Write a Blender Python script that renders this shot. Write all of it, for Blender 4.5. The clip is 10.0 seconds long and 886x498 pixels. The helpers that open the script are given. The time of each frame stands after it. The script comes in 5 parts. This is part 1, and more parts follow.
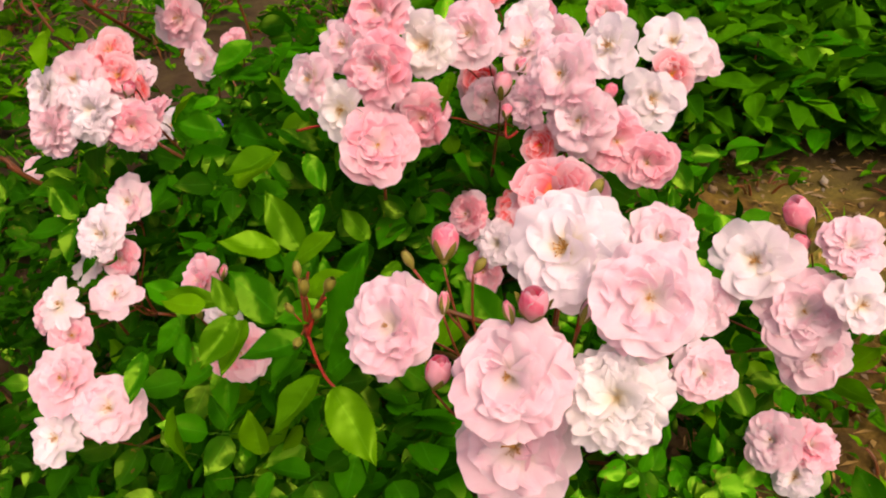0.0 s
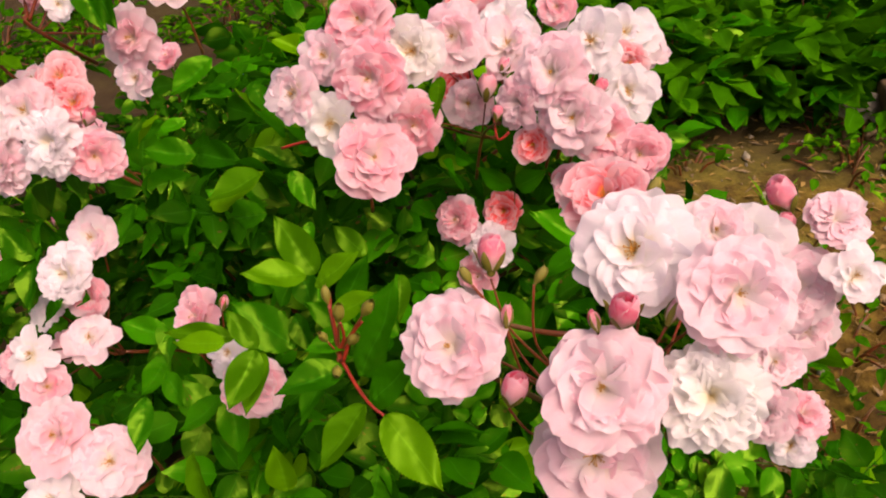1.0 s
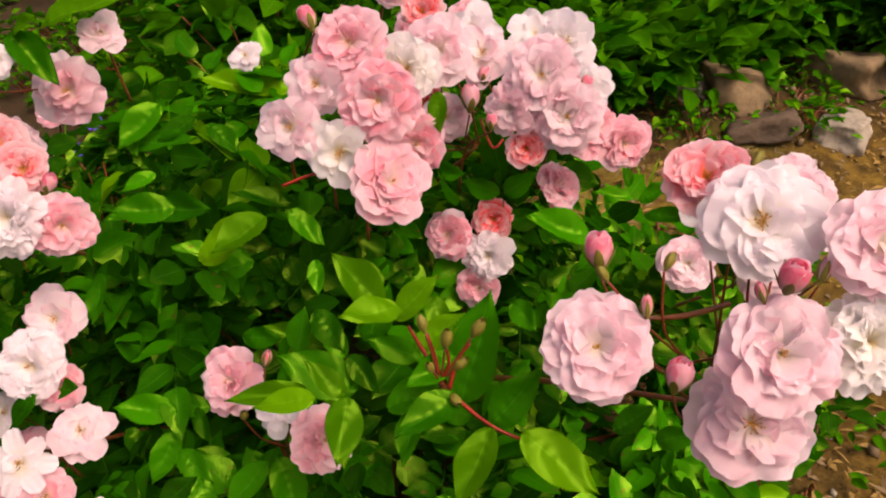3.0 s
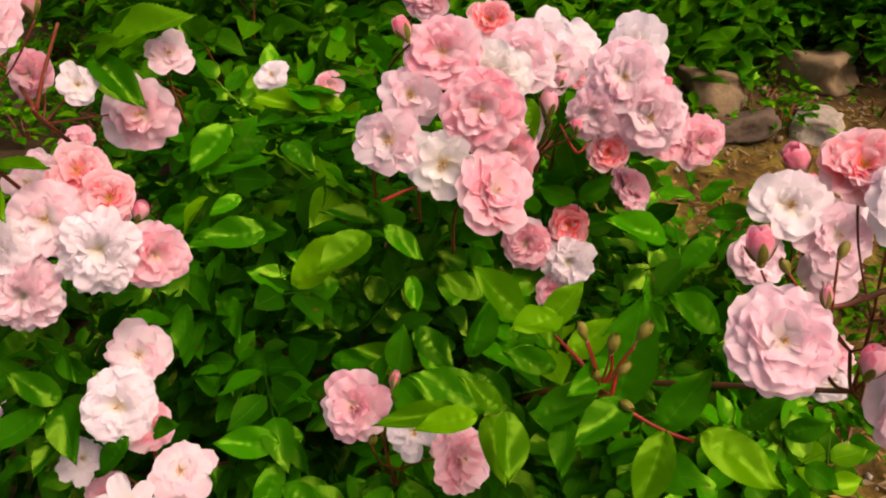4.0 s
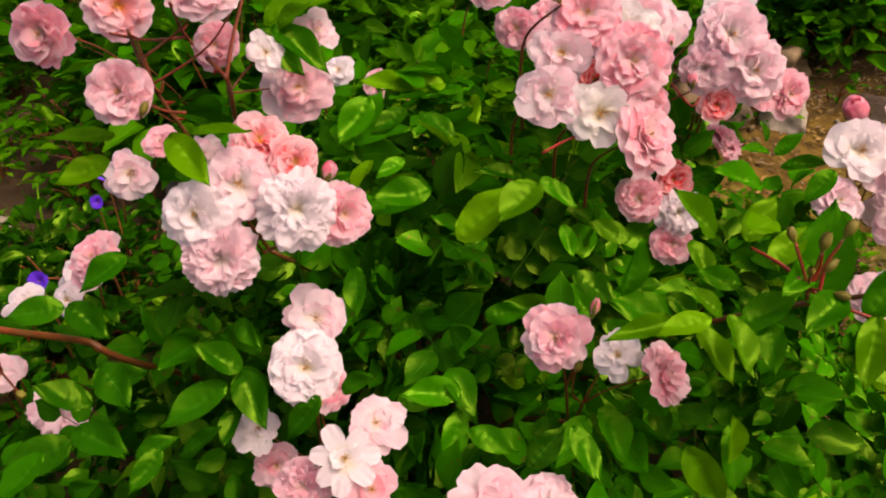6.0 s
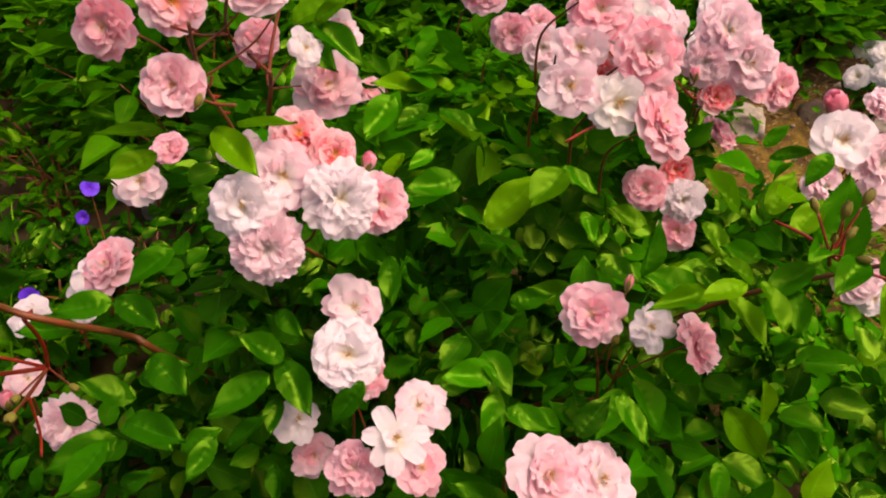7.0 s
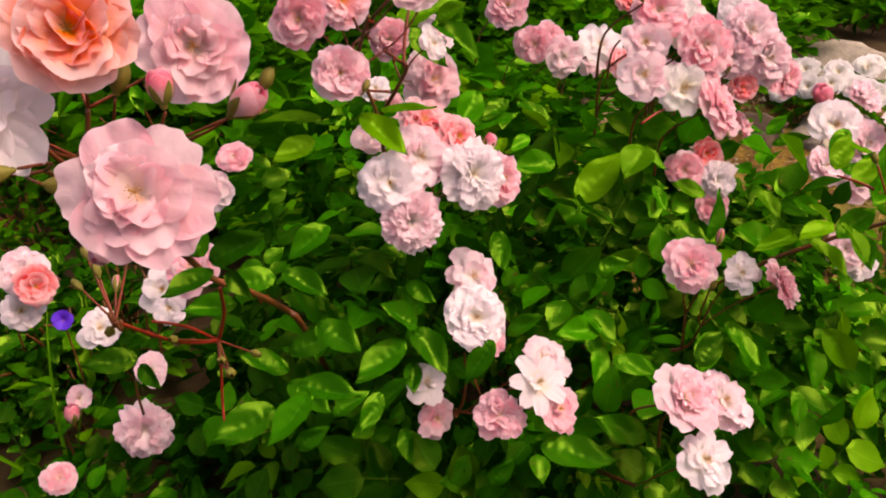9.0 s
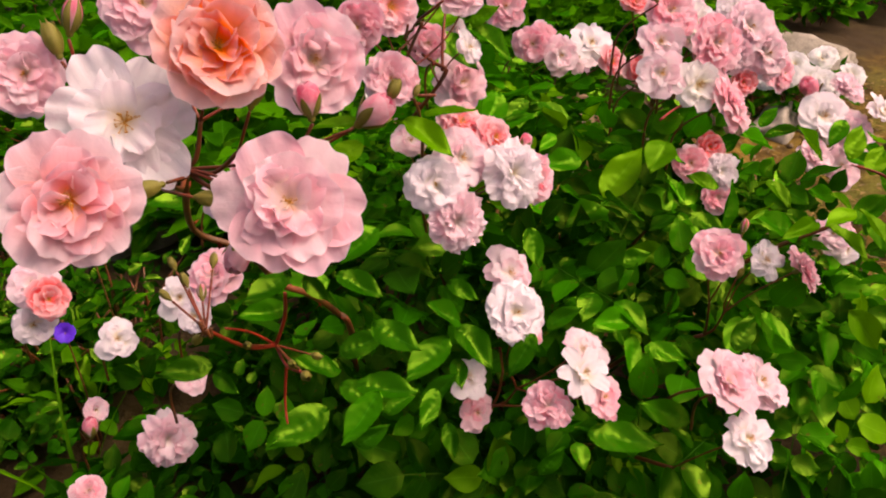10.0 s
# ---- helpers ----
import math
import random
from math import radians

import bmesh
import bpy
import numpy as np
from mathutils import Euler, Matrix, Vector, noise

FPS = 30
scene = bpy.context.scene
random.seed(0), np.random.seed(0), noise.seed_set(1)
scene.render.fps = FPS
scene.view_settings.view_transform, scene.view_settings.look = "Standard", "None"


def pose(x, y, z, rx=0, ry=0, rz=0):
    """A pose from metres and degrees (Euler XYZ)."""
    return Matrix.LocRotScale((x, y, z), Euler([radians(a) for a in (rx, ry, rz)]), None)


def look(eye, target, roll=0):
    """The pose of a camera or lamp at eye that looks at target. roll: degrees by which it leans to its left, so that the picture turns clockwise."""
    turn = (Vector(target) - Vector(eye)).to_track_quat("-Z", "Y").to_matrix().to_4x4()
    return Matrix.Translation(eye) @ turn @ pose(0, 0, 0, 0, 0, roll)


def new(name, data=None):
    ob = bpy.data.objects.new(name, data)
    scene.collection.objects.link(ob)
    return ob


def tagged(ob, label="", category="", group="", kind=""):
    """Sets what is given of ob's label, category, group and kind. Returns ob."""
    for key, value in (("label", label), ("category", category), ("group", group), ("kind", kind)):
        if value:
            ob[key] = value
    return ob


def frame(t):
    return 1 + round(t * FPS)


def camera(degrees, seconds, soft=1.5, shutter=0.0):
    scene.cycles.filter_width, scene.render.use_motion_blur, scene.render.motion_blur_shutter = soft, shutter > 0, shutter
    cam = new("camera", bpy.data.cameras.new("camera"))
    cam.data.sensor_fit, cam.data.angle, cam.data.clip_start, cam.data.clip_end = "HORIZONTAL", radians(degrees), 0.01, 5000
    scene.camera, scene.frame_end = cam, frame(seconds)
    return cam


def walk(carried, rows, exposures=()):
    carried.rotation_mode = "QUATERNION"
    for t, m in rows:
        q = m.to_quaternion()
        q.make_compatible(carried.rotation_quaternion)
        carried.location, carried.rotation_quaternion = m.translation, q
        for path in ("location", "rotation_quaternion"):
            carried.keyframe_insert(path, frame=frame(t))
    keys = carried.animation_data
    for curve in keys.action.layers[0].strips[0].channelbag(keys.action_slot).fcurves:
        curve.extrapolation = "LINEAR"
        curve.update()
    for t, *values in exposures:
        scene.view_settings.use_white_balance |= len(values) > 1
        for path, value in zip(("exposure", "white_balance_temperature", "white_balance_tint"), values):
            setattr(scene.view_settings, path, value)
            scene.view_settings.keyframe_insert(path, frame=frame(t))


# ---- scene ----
cam = camera(58.4, 10.0, soft=2.0)
PATH = [
    (0, (-0.005, 0.016, 0.822), (-0.067, 1.738, -0.191), -5.5),
    (0.5, (-0.043, 0.029, 0.827), (0.018, 1.745, -0.199), -6.1),
    (1, (-0.078, 0.038, 0.829), (0.099, 1.738, -0.211), -6.5),
    (1.5, (-0.111, 0.048, 0.829), (0.192, 1.726, -0.218), -6.8),
    (2, (-0.137, 0.061, 0.829), (0.286, 1.713, -0.216), -7.2),
    (2.2, (-0.152, 0.067, 0.832), (0.314, 1.704, -0.217), -7.1),
    (3.3, (-0.251, 0.104, 0.837), (0.429, 1.672, -0.202), -7.9),
    (3.5, (-0.271, 0.116, 0.838), (0.435, 1.674, -0.200), -7.9),
    (4, (-0.321, 0.152, 0.841), (0.459, 1.682, -0.183), -8.4),
    (4.5, (-0.377, 0.180, 0.847), (0.468, 1.680, -0.172), -8.2),
    (5, (-0.423, 0.194, 0.844), (0.475, 1.672, -0.160), -8.7),
    (5.5, (-0.456, 0.206, 0.847), (0.470, 1.658, -0.170), -9.2),
    (6, (-0.501, 0.206, 0.829), (0.473, 1.653, -0.150), -9.2),
    (6.2, (-0.510, 0.208, 0.828), (0.471, 1.656, -0.142), -9.5),
    (7.3, (-0.593, 0.227, 0.823), (0.537, 1.586, -0.115), -8.7),
    (7.5, (-0.608, 0.229, 0.821), (0.538, 1.583, -0.103), -8.8),
    (8, (-0.657, 0.240, 0.819), (0.546, 1.559, -0.082), -8.6),
    (8.5, (-0.702, 0.258, 0.824), (0.545, 1.545, -0.063), -8.9),
    (9, (-0.743, 0.282, 0.832), (0.549, 1.521, -0.060), -8.6),
    (9.5, (-0.772, 0.310, 0.839), (0.559, 1.495, -0.069), -8.6),
    (10, (-0.798, 0.330, 0.850), (0.568, 1.469, -0.064), -8.8),
]
walk(cam, [(t, look(eye, target, roll)) for t, eye, target, roll in PATH], [(0.0, 0.32, 7300, 34), (5.0, 0.28, 7420, 32), (10.0, 0.42, 7380, 35)])

# ---- light ----
world = bpy.data.worlds.new("sky")
scene.world = world
world.use_nodes = True
wn = world.node_tree
sky = wn.nodes.new("ShaderNodeTexSky")
sky.sky_type, sky.sun_disc = "NISHITA", False
sky.sun_elevation, sky.sun_rotation = radians(52), radians(154)
sky.air_density, sky.dust_density, sky.ozone_density = 0.9, 8.0, 0.0
wn.links.new(sky.outputs[0], wn.nodes["Background"].inputs[0])
wn.nodes["Background"].inputs[1].default_value = 0.15
sun = new("sun", bpy.data.lights.new("sun", "SUN"))
sun.data.energy, sun.data.angle, sun.data.color = 1.85, radians(35), (1.0, 0.96, 0.88)
sun.matrix_world = look((0.64, -1.31, 1.9), (0, 0, 0))

# ---- materials ----
def material(name, rough=0.6, spec=0.4):
    m = bpy.data.materials.new(name)
    m.use_nodes = True
    b = m.node_tree.nodes["Principled BSDF"]
    b.inputs["Roughness"].default_value = rough
    b.inputs["Specular IOR Level"].default_value = spec
    return m, m.node_tree, b


def node(tree, kind, **values):
    n = tree.nodes.new(kind)
    for key, value in values.items():
        n.inputs[key].default_value = value
    return n


def ramp(tree, fac, stops):
    r = tree.nodes.new("ShaderNodeValToRGB")
    while len(r.color_ramp.elements) < len(stops):
        r.color_ramp.elements.new(0.5)
    for e, (at, c) in zip(r.color_ramp.elements, stops):
        e.position, e.color = at, (*c, 1)
    tree.links.new(fac, r.inputs[0])
    return r.outputs[0]


def mix(tree, fac, a, b, mode="MIX"):
    n = tree.nodes.new("ShaderNodeMix")
    n.data_type, n.blend_type = "RGBA", mode
    for socket, value in ((n.inputs[0], fac), (n.inputs[6], a), (n.inputs[7], b)):
        if isinstance(value, bpy.types.NodeSocket):
            tree.links.new(value, socket)
        else:
            socket.default_value = (*value, 1) if isinstance(value, tuple) else value
    return n.outputs[2]


def calc(tree, op, a, b=0.0, c=0.0):
    n = tree.nodes.new("ShaderNodeMath")
    n.operation = op
    for socket, value in zip(n.inputs, (a, b, c)):
        if isinstance(value, bpy.types.NodeSocket):
            tree.links.new(value, socket)
        else:
            socket.default_value = value
    return n.outputs[0]


def bump(tree, b, height, strength, distance=0.001):
    n = node(tree, "ShaderNodeBump", Strength=strength, Distance=distance)
    tree.links.new(height, n.inputs["Height"])
    tree.links.new(n.outputs[0], b.inputs["Normal"])
    return n.outputs[0]


def thin(m, b, colour, share):
    """Lets part of the light pass through a thin blade or petal."""
    t = m.node_tree
    tr = t.nodes.new("ShaderNodeBsdfTranslucent")
    t.links.new(colour, tr.inputs[0])
    mx = node(t, "ShaderNodeMixShader", Fac=share)
    t.links.new(b.outputs[0], mx.inputs[1])
    t.links.new(tr.outputs[0], mx.inputs[2])
    t.links.new(mx.outputs[0], t.nodes["Material Output"].inputs[0])


def petal_material(name, base, middle, tip):
    m, t, b = material(name, 0.55, 0.25)
    uv = t.nodes.new("ShaderNodeUVMap")
    sep = t.nodes.new("ShaderNodeSeparateXYZ")
    t.links.new(uv.outputs[0], sep.inputs[0])
    geo = t.nodes.new("ShaderNodeNewGeometry")
    info = t.nodes.new("ShaderNodeObjectInfo")
    tex = t.nodes.new("ShaderNodeTexCoord")
    flush = node(t, "ShaderNodeTexNoise", Scale=2.6, Detail=3.0, Roughness=0.6)
    t.links.new(tex.outputs["Object"], flush.inputs["Vector"])
    along = calc(t, "ADD", sep.outputs[1], calc(t, "MULTIPLY", calc(t, "SUBTRACT", flush.outputs[0], 0.5), 0.55))
    colour = ramp(t, along, ((0.12, base), (0.5, middle), (0.92, tip)))
    # paler or deeper from petal to petal and flower to flower
    rnd = calc(t, "FRACT", calc(t, "ADD", geo.outputs["Random Per Island"], info.outputs["Random"]))
    hsv = node(t, "ShaderNodeHueSaturation")
    t.links.new(calc(t, "MULTIPLY_ADD", rnd, 0.80, 0.62), hsv.inputs["Saturation"])
    t.links.new(calc(t, "MULTIPLY_ADD", rnd, 0.06, 0.86), hsv.inputs["Value"])
    t.links.new(colour, hsv.inputs["Color"])
    # the thin rim is paler
    across = calc(t, "ABSOLUTE", calc(t, "MULTIPLY_ADD", sep.outputs[0], 2.0, -1.0))
    rim = calc(t, "POWER", calc(t, "MAXIMUM", sep.outputs[1], calc(t, "MULTIPLY", across, sep.outputs[1])), 7.0)
    colour = mix(t, calc(t, "MULTIPLY", rim, 0.4), hsv.outputs[0], (0.93, 0.87, 0.88))
    t.links.new(colour, b.inputs["Base Color"])
    # fine veins that run from claw to rim, and soft crumpling
    stretch = node(t, "ShaderNodeMapping")
    stretch.inputs["Scale"].default_value = (26, 2.2, 1)
    t.links.new(uv.outputs[0], stretch.inputs[0])
    vein = node(t, "ShaderNodeTexNoise", Scale=1.0, Detail=4.0)
    t.links.new(stretch.outputs[0], vein.inputs["Vector"])
    crumple = node(t, "ShaderNodeTexNoise", Scale=5.0, Detail=2.0)
    t.links.new(tex.outputs["Object"], crumple.inputs["Vector"])
    bump(t, b, calc(t, "MULTIPLY_ADD", crumple.outputs[0], 2.0, calc(t, "MULTIPLY", vein.outputs[0], 0.5)), 0.18, 0.004)
    # light that passes through is more deeply coloured
    glow = node(t, "ShaderNodeHueSaturation", Saturation=1.3)
    t.links.new(colour, glow.inputs["Color"])
    thin(m, b, glow.outputs[0], 0.58)
    return m


PETAL = {
    "white": petal_material("petal_white", (0.93, 0.86, 0.68), (0.95, 0.93, 0.92), (0.95, 0.90, 0.92)),
    "cream": petal_material("petal_cream", (0.93, 0.84, 0.58), (0.95, 0.94, 0.88), (0.95, 0.95, 0.92)),
    "blush": petal_material("petal_blush", (0.95, 0.88, 0.78), (0.96, 0.86, 0.865), (0.97, 0.74, 0.79)),
    "shell": petal_material("petal_shell", (0.95, 0.82, 0.70), (0.96, 0.76, 0.775), (0.97, 0.66, 0.72)),
    "pink": petal_material("petal_pink", (0.95, 0.80, 0.70), (0.96, 0.68, 0.71), (0.97, 0.57, 0.64)),
    "rose": petal_material("petal_rose", (0.97, 0.48, 0.15), (0.96, 0.31, 0.29), (0.96, 0.42, 0.43)),
    "coral": petal_material("petal_coral", (0.97, 0.54, 0.20), (0.96, 0.42, 0.42), (0.96, 0.54, 0.57)),
    "salmon": petal_material("petal_salmon", (0.98, 0.58, 0.30), (0.96, 0.58, 0.58), (0.96, 0.64, 0.69)),
    "orange": petal_material("petal_orange", (0.99, 0.76, 0.10), (0.98, 0.41, 0.17), (0.97, 0.46, 0.39)),
    "deep": petal_material("petal_deep", (0.95, 0.82, 0.78), (0.95, 0.58, 0.64), (0.94, 0.36, 0.46)),
}


def leaf_material(name, deep, light, rough, share, shine):
    m, t, b = material(name, 0.8, 0.0)
    uv = t.nodes.new("ShaderNodeUVMap")
    sep = t.nodes.new("ShaderNodeSeparateXYZ")
    t.links.new(uv.outputs[0], sep.inputs[0])
    geo = t.nodes.new("ShaderNodeNewGeometry")
    info = t.nodes.new("ShaderNodeObjectInfo")
    tex = t.nodes.new("ShaderNodeTexCoord")
    rnd = calc(t, "FRACT", calc(t, "ADD", geo.outputs["Random Per Island"], info.outputs["Random"]))
    patch = node(t, "ShaderNodeTexNoise", Scale=70.0, Detail=3.0)
    t.links.new(tex.outputs["Object"], patch.inputs["Vector"])
    tone = calc(t, "ADD", calc(t, "MULTIPLY", rnd, 0.7), calc(t, "MULTIPLY", patch.outputs[0], 0.5))
    colour = ramp(t, tone, ((0.28, deep), (0.98, light)))
    off = calc(t, "ABSOLUTE", calc(t, "SUBTRACT", sep.outputs[0], 0.5))
    rib = calc(t, "LESS_THAN", off, 0.022)
    # side veins that run forward from the midrib
    run = calc(t, "SUBTRACT", sep.outputs[1], calc(t, "MULTIPLY", off, 0.55))
    wave = calc(t, "ABSOLUTE", calc(t, "SINE", calc(t, "MULTIPLY", run, 26.0)))
    line = calc(t, "LESS_THAN", wave, 0.14)
    colour = mix(t, calc(t, "MULTIPLY", rib, 0.13), colour, tuple(min(1, 2.2 * c + 0.03) for c in light))
    colour = mix(t, calc(t, "MULTIPLY", line, 0.04), colour, tuple(min(1, 1.6 * c + 0.02) for c in light))
    # brown specks and scorched rims on some blades
    speck = node(t, "ShaderNodeTexNoise", Scale=160.0, Detail=2.0)
    t.links.new(tex.outputs["Object"], speck.inputs["Vector"])
    sick = calc(t, "MULTIPLY", calc(t, "GREATER_THAN", speck.outputs[0], 0.67), calc(t, "GREATER_THAN", rnd, 0.72))
    colour = mix(t, calc(t, "MULTIPLY", sick, 0.7), colour, (0.10, 0.05, 0.015))
    t.links.new(colour, b.inputs["Base Color"])
    quilt = calc(t, "ADD", calc(t, "MULTIPLY", calc(t, "POWER", wave, 0.5), 0.6), calc(t, "MULTIPLY", patch.outputs[0], 2.2))
    relief = bump(t, b, quilt, 0.12, 0.0012)
    thin(m, b, mix(t, 0.5, colour, light, "MIX"), share)
    # waxy yellow green gloss over the blade
    wax = node(t, "ShaderNodeBsdfGlossy", Roughness=rough)
    wax.inputs["Color"].default_value = (0.50, 1.0, 0.06, 1)
    t.links.new(relief, wax.inputs["Normal"])
    end = t.nodes["Material Output"].inputs[0]
    both = node(t, "ShaderNodeMixShader", Fac=shine)
    t.links.new(end.links[0].from_socket, both.inputs[1])
    t.links.new(wax.outputs[0], both.inputs[2])
    t.links.new(both.outputs[0], end)
    return m


LEAF = {
    "m": leaf_material("leaf_mature", (0.003, 0.072, 0.0004), (0.017, 0.215, 0.0006), 0.27, 0.36, 0.036),
    # mature leaf again, shade of the bush's left flank put into its colour
    "n": leaf_material("leaf_mature_shaded", (0.002, 0.048, 0.0004), (0.010, 0.135, 0.0006), 0.27, 0.30, 0.036),
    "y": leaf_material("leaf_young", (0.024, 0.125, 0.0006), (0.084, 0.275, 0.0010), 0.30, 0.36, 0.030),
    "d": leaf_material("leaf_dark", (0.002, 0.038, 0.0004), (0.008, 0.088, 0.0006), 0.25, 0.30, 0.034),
    "g": leaf_material("leaf_garden", (0.006, 0.070, 0.0005), (0.034, 0.185, 0.0008), 0.45, 0.34, 0.010),
}


def plain(name, low, high, scale, rough=0.7, relief=0.3, distance=0.002, spec=0.3):
    m, t, b = material(name, rough, spec)
    tex = t.nodes.new("ShaderNodeTexCoord")
    big = node(t, "ShaderNodeTexNoise", Scale=scale, Detail=5.0, Roughness=0.6)
    fine = node(t, "ShaderNodeTexNoise", Scale=scale * 9, Detail=3.0)
    for n in (big, fine):
        t.links.new(tex.outputs["Object"], n.inputs["Vector"])
    both = calc(t, "ADD", calc(t, "MULTIPLY", big.outputs[0], 0.75), calc(t, "MULTIPLY", fine.outputs[0], 0.25))
    t.links.new(ramp(t, both, ((0.34, low), (0.66, high))), b.inputs["Base Color"])
    bump(t, b, both, relief, distance)
    return m


CANE = plain("cane_bark", (0.060, 0.038, 0.008), (0.17, 0.038, 0.010), 40, 0.45)
PEDICEL = plain("flower_stalk", (0.085, 0.034, 0.008), (0.20, 0.030, 0.010), 60, 0.45)
RED = plain("red_stem", (0.13, 0.011, 0.006), (0.30, 0.026, 0.010), 60, 0.4)
SEPAL = plain("sepal_green", (0.09, 0.16, 0.015), (0.22, 0.13, 0.02), 60, 0.5)
ANTHER = plain("anther_gold", (0.22, 0.08, 0.01), (0.72, 0.38, 0.03), 300, 0.6)
STONE_PALE = plain("stone_pale", (0.15, 0.135, 0.095), (0.36, 0.32, 0.24), 14, 0.85, 0.7, 0.01)
STONE_BROWN = plain("stone_brown", (0.10, 0.072, 0.035), (0.22, 0.155, 0.075), 12, 0.85, 0.7, 0.01)
STONE_DARK = plain("stone_dark", (0.035, 0.025, 0.015), (0.10, 0.07, 0.04), 12, 0.85, 0.7, 0.01)
STRAW = plain("dry_straw", (0.15, 0.095, 0.022), (0.30, 0.19, 0.045), 30, 0.8)
VIOLET = plain("violet_petal", (0.05, 0.008, 0.34), (0.11, 0.02, 0.55), 60, 0.5)
WOOD = plain("weathered_wood", (0.12, 0.08, 0.05), (0.30, 0.22, 0.15), 9, 0.8, 0.6, 0.01)


def soil_material():
    m, t, b = material("soil", 0.95, 0.15)
    tex = t.nodes.new("ShaderNodeTexCoord")
    layers = [node(t, "ShaderNodeTexNoise", Scale=s, Detail=6.0, Roughness=0.65) for s in (2.2, 18.0, 140.0)]
    for n in layers:
        t.links.new(tex.outputs["Object"], n.inputs["Vector"])
    earth = ramp(t, layers[1].outputs[0], ((0.3, (0.035, 0.021, 0.006)), (0.5, (0.11, 0.068, 0.010)), (0.75, (0.27, 0.178, 0.026))))
    earth = mix(t, 0.5, earth, ramp(t, layers[2].outputs[0], ((0.3, (0.3, 0.25, 0.2)), (0.7, (1, 1, 1)))), "MULTIPLY")
    green = mix(t, layers[2].outputs[0], (0.05, 0.085, 0.010), (0.19, 0.17, 0.025))
    moss = ramp(t, calc(t, "ADD", calc(t, "MULTIPLY", layers[0].outputs[0], 0.7), calc(t, "MULTIPLY", layers[1].outputs[0], 0.3)),
                ((0.5, (0, 0, 0)), (0.6, (1, 1, 1))))
    # dark humus in the bed, ochre soil on the trodden strip beside it
    place = t.nodes.new("ShaderNodeSeparateXYZ")
    t.links.new(tex.outputs["Object"], place.inputs[0])
    edge = calc(t, "ADD", place.outputs[0], calc(t, "MULTIPLY", calc(t, "SUBTRACT", layers[0].outputs[0], 0.5), 0.8))
    humus = mix(t, layers[1].outputs[0], (0.020, 0.013, 0.005), (0.060, 0.038, 0.014))
    back = calc(t, "ADD", calc(t, "MULTIPLY_ADD", place.outputs[0], 0.4, place.outputs[1]), calc(t, "MULTIPLY", calc(t, "SUBTRACT", layers[0].outputs[0], 0.5), 0.7))
    side = calc(t, "MAXIMUM", calc(t, "MINIMUM", calc(t, "MULTIPLY", calc(t, "SUBTRACT", edge, 0.2), 4.0), 1.0), 0.0)
    front = calc(t, "MAXIMUM", calc(t, "MINIMUM", calc(t, "MULTIPLY", calc(t, "SUBTRACT", 1.75, back), 4.0), 1.0), 0.0)
    far = calc(t, "MAXIMUM", calc(t, "MINIMUM", calc(t, "MULTIPLY", calc(t, "SUBTRACT", back, 2.0), 2.5), 0.8), 0.0)
    left = calc(t, "MAXIMUM", calc(t, "MINIMUM", calc(t, "MULTIPLY", calc(t, "SUBTRACT", 0.36, calc(t, "ABSOLUTE", calc(t, "SUBTRACT", edge, 0.34))), 4.0), 1.0), 0.0)
    open_soil = calc(t, "MAXIMUM", calc(t, "MULTIPLY", side, front), calc(t, "MULTIPLY", far, left))
    earth = mix(t, open_soil, humus, earth)
    t.links.new(mix(t, calc(t, "MULTIPLY", moss, calc(t, "MULTIPLY_ADD", open_soil, 0.6, 0.10)), earth, green), b.inputs["Base Color"])
    bump(t, b, calc(t, "ADD", layers[1].outputs[0], calc(t, "MULTIPLY", layers[2].outputs[0], 0.4)), 0.9, 0.012)
    return m


SOIL = soil_material()

# ---- shapes ----
def mesh_of(name, verts, faces, mats, uvs=None, slots=None, smooth=True):
    """A mesh; uvs: one pair for each vertex; slots: a material number for each face."""
    me = bpy.data.meshes.new(name)
    me.from_pydata([tuple(v) for v in verts], [], [tuple(f) for f in faces])
    for m in mats:
        me.materials.append(m)
    if uvs is not None:
        layer = me.uv_layers.new(name="UVMap")
        index = np.empty(len(me.loops), dtype=np.int32)
        me.loops.foreach_get("vertex_index", index)
        layer.data.foreach_set("uv", np.asarray(uvs, dtype=np.float32)[index].ravel())
    if slots is not None:
        me.polygons.foreach_set("material_index", np.asarray(slots, dtype=np.int32))
    me.polygons.foreach_set("use_smooth", [smooth] * len(me.polygons))
    me.update()
    return me


def part(name, me, parent, m=None, label=""):
    """One mesh object under a thing or part; m: its pose in the parent's own space."""
    ob = new(name, me)
    ob.parent = parent
    if m is not None:
        ob.matrix_basis = m
    return tagged(ob, label)


class Pile:
    """Gathers small shapes into one mesh."""

    def __init__(self):
        self.v, self.f, self.u, self.s, self.n = [], [], [], [], 0

    def add(self, verts, faces, uvs, slot=0):
        self.v.append(np.asarray(verts, dtype=np.float32))
        self.u.append(np.asarray(uvs, dtype=np.float32))
        self.f.extend([[i + self.n for i in f] for f in faces])
        self.s.extend([slot] * len(faces))
        self.n += len(verts)

    def mesh(self, name, mats):
        return mesh_of(name, np.concatenate(self.v), self.f, mats, np.concatenate(self.u), self.s)


def grid_faces(nu, nv):
    return [(i * nv + j, i * nv + j + 1, (i + 1) * nv + j + 1, (i + 1) * nv + j) for i in range(nu - 1) for j in range(nv - 1)]


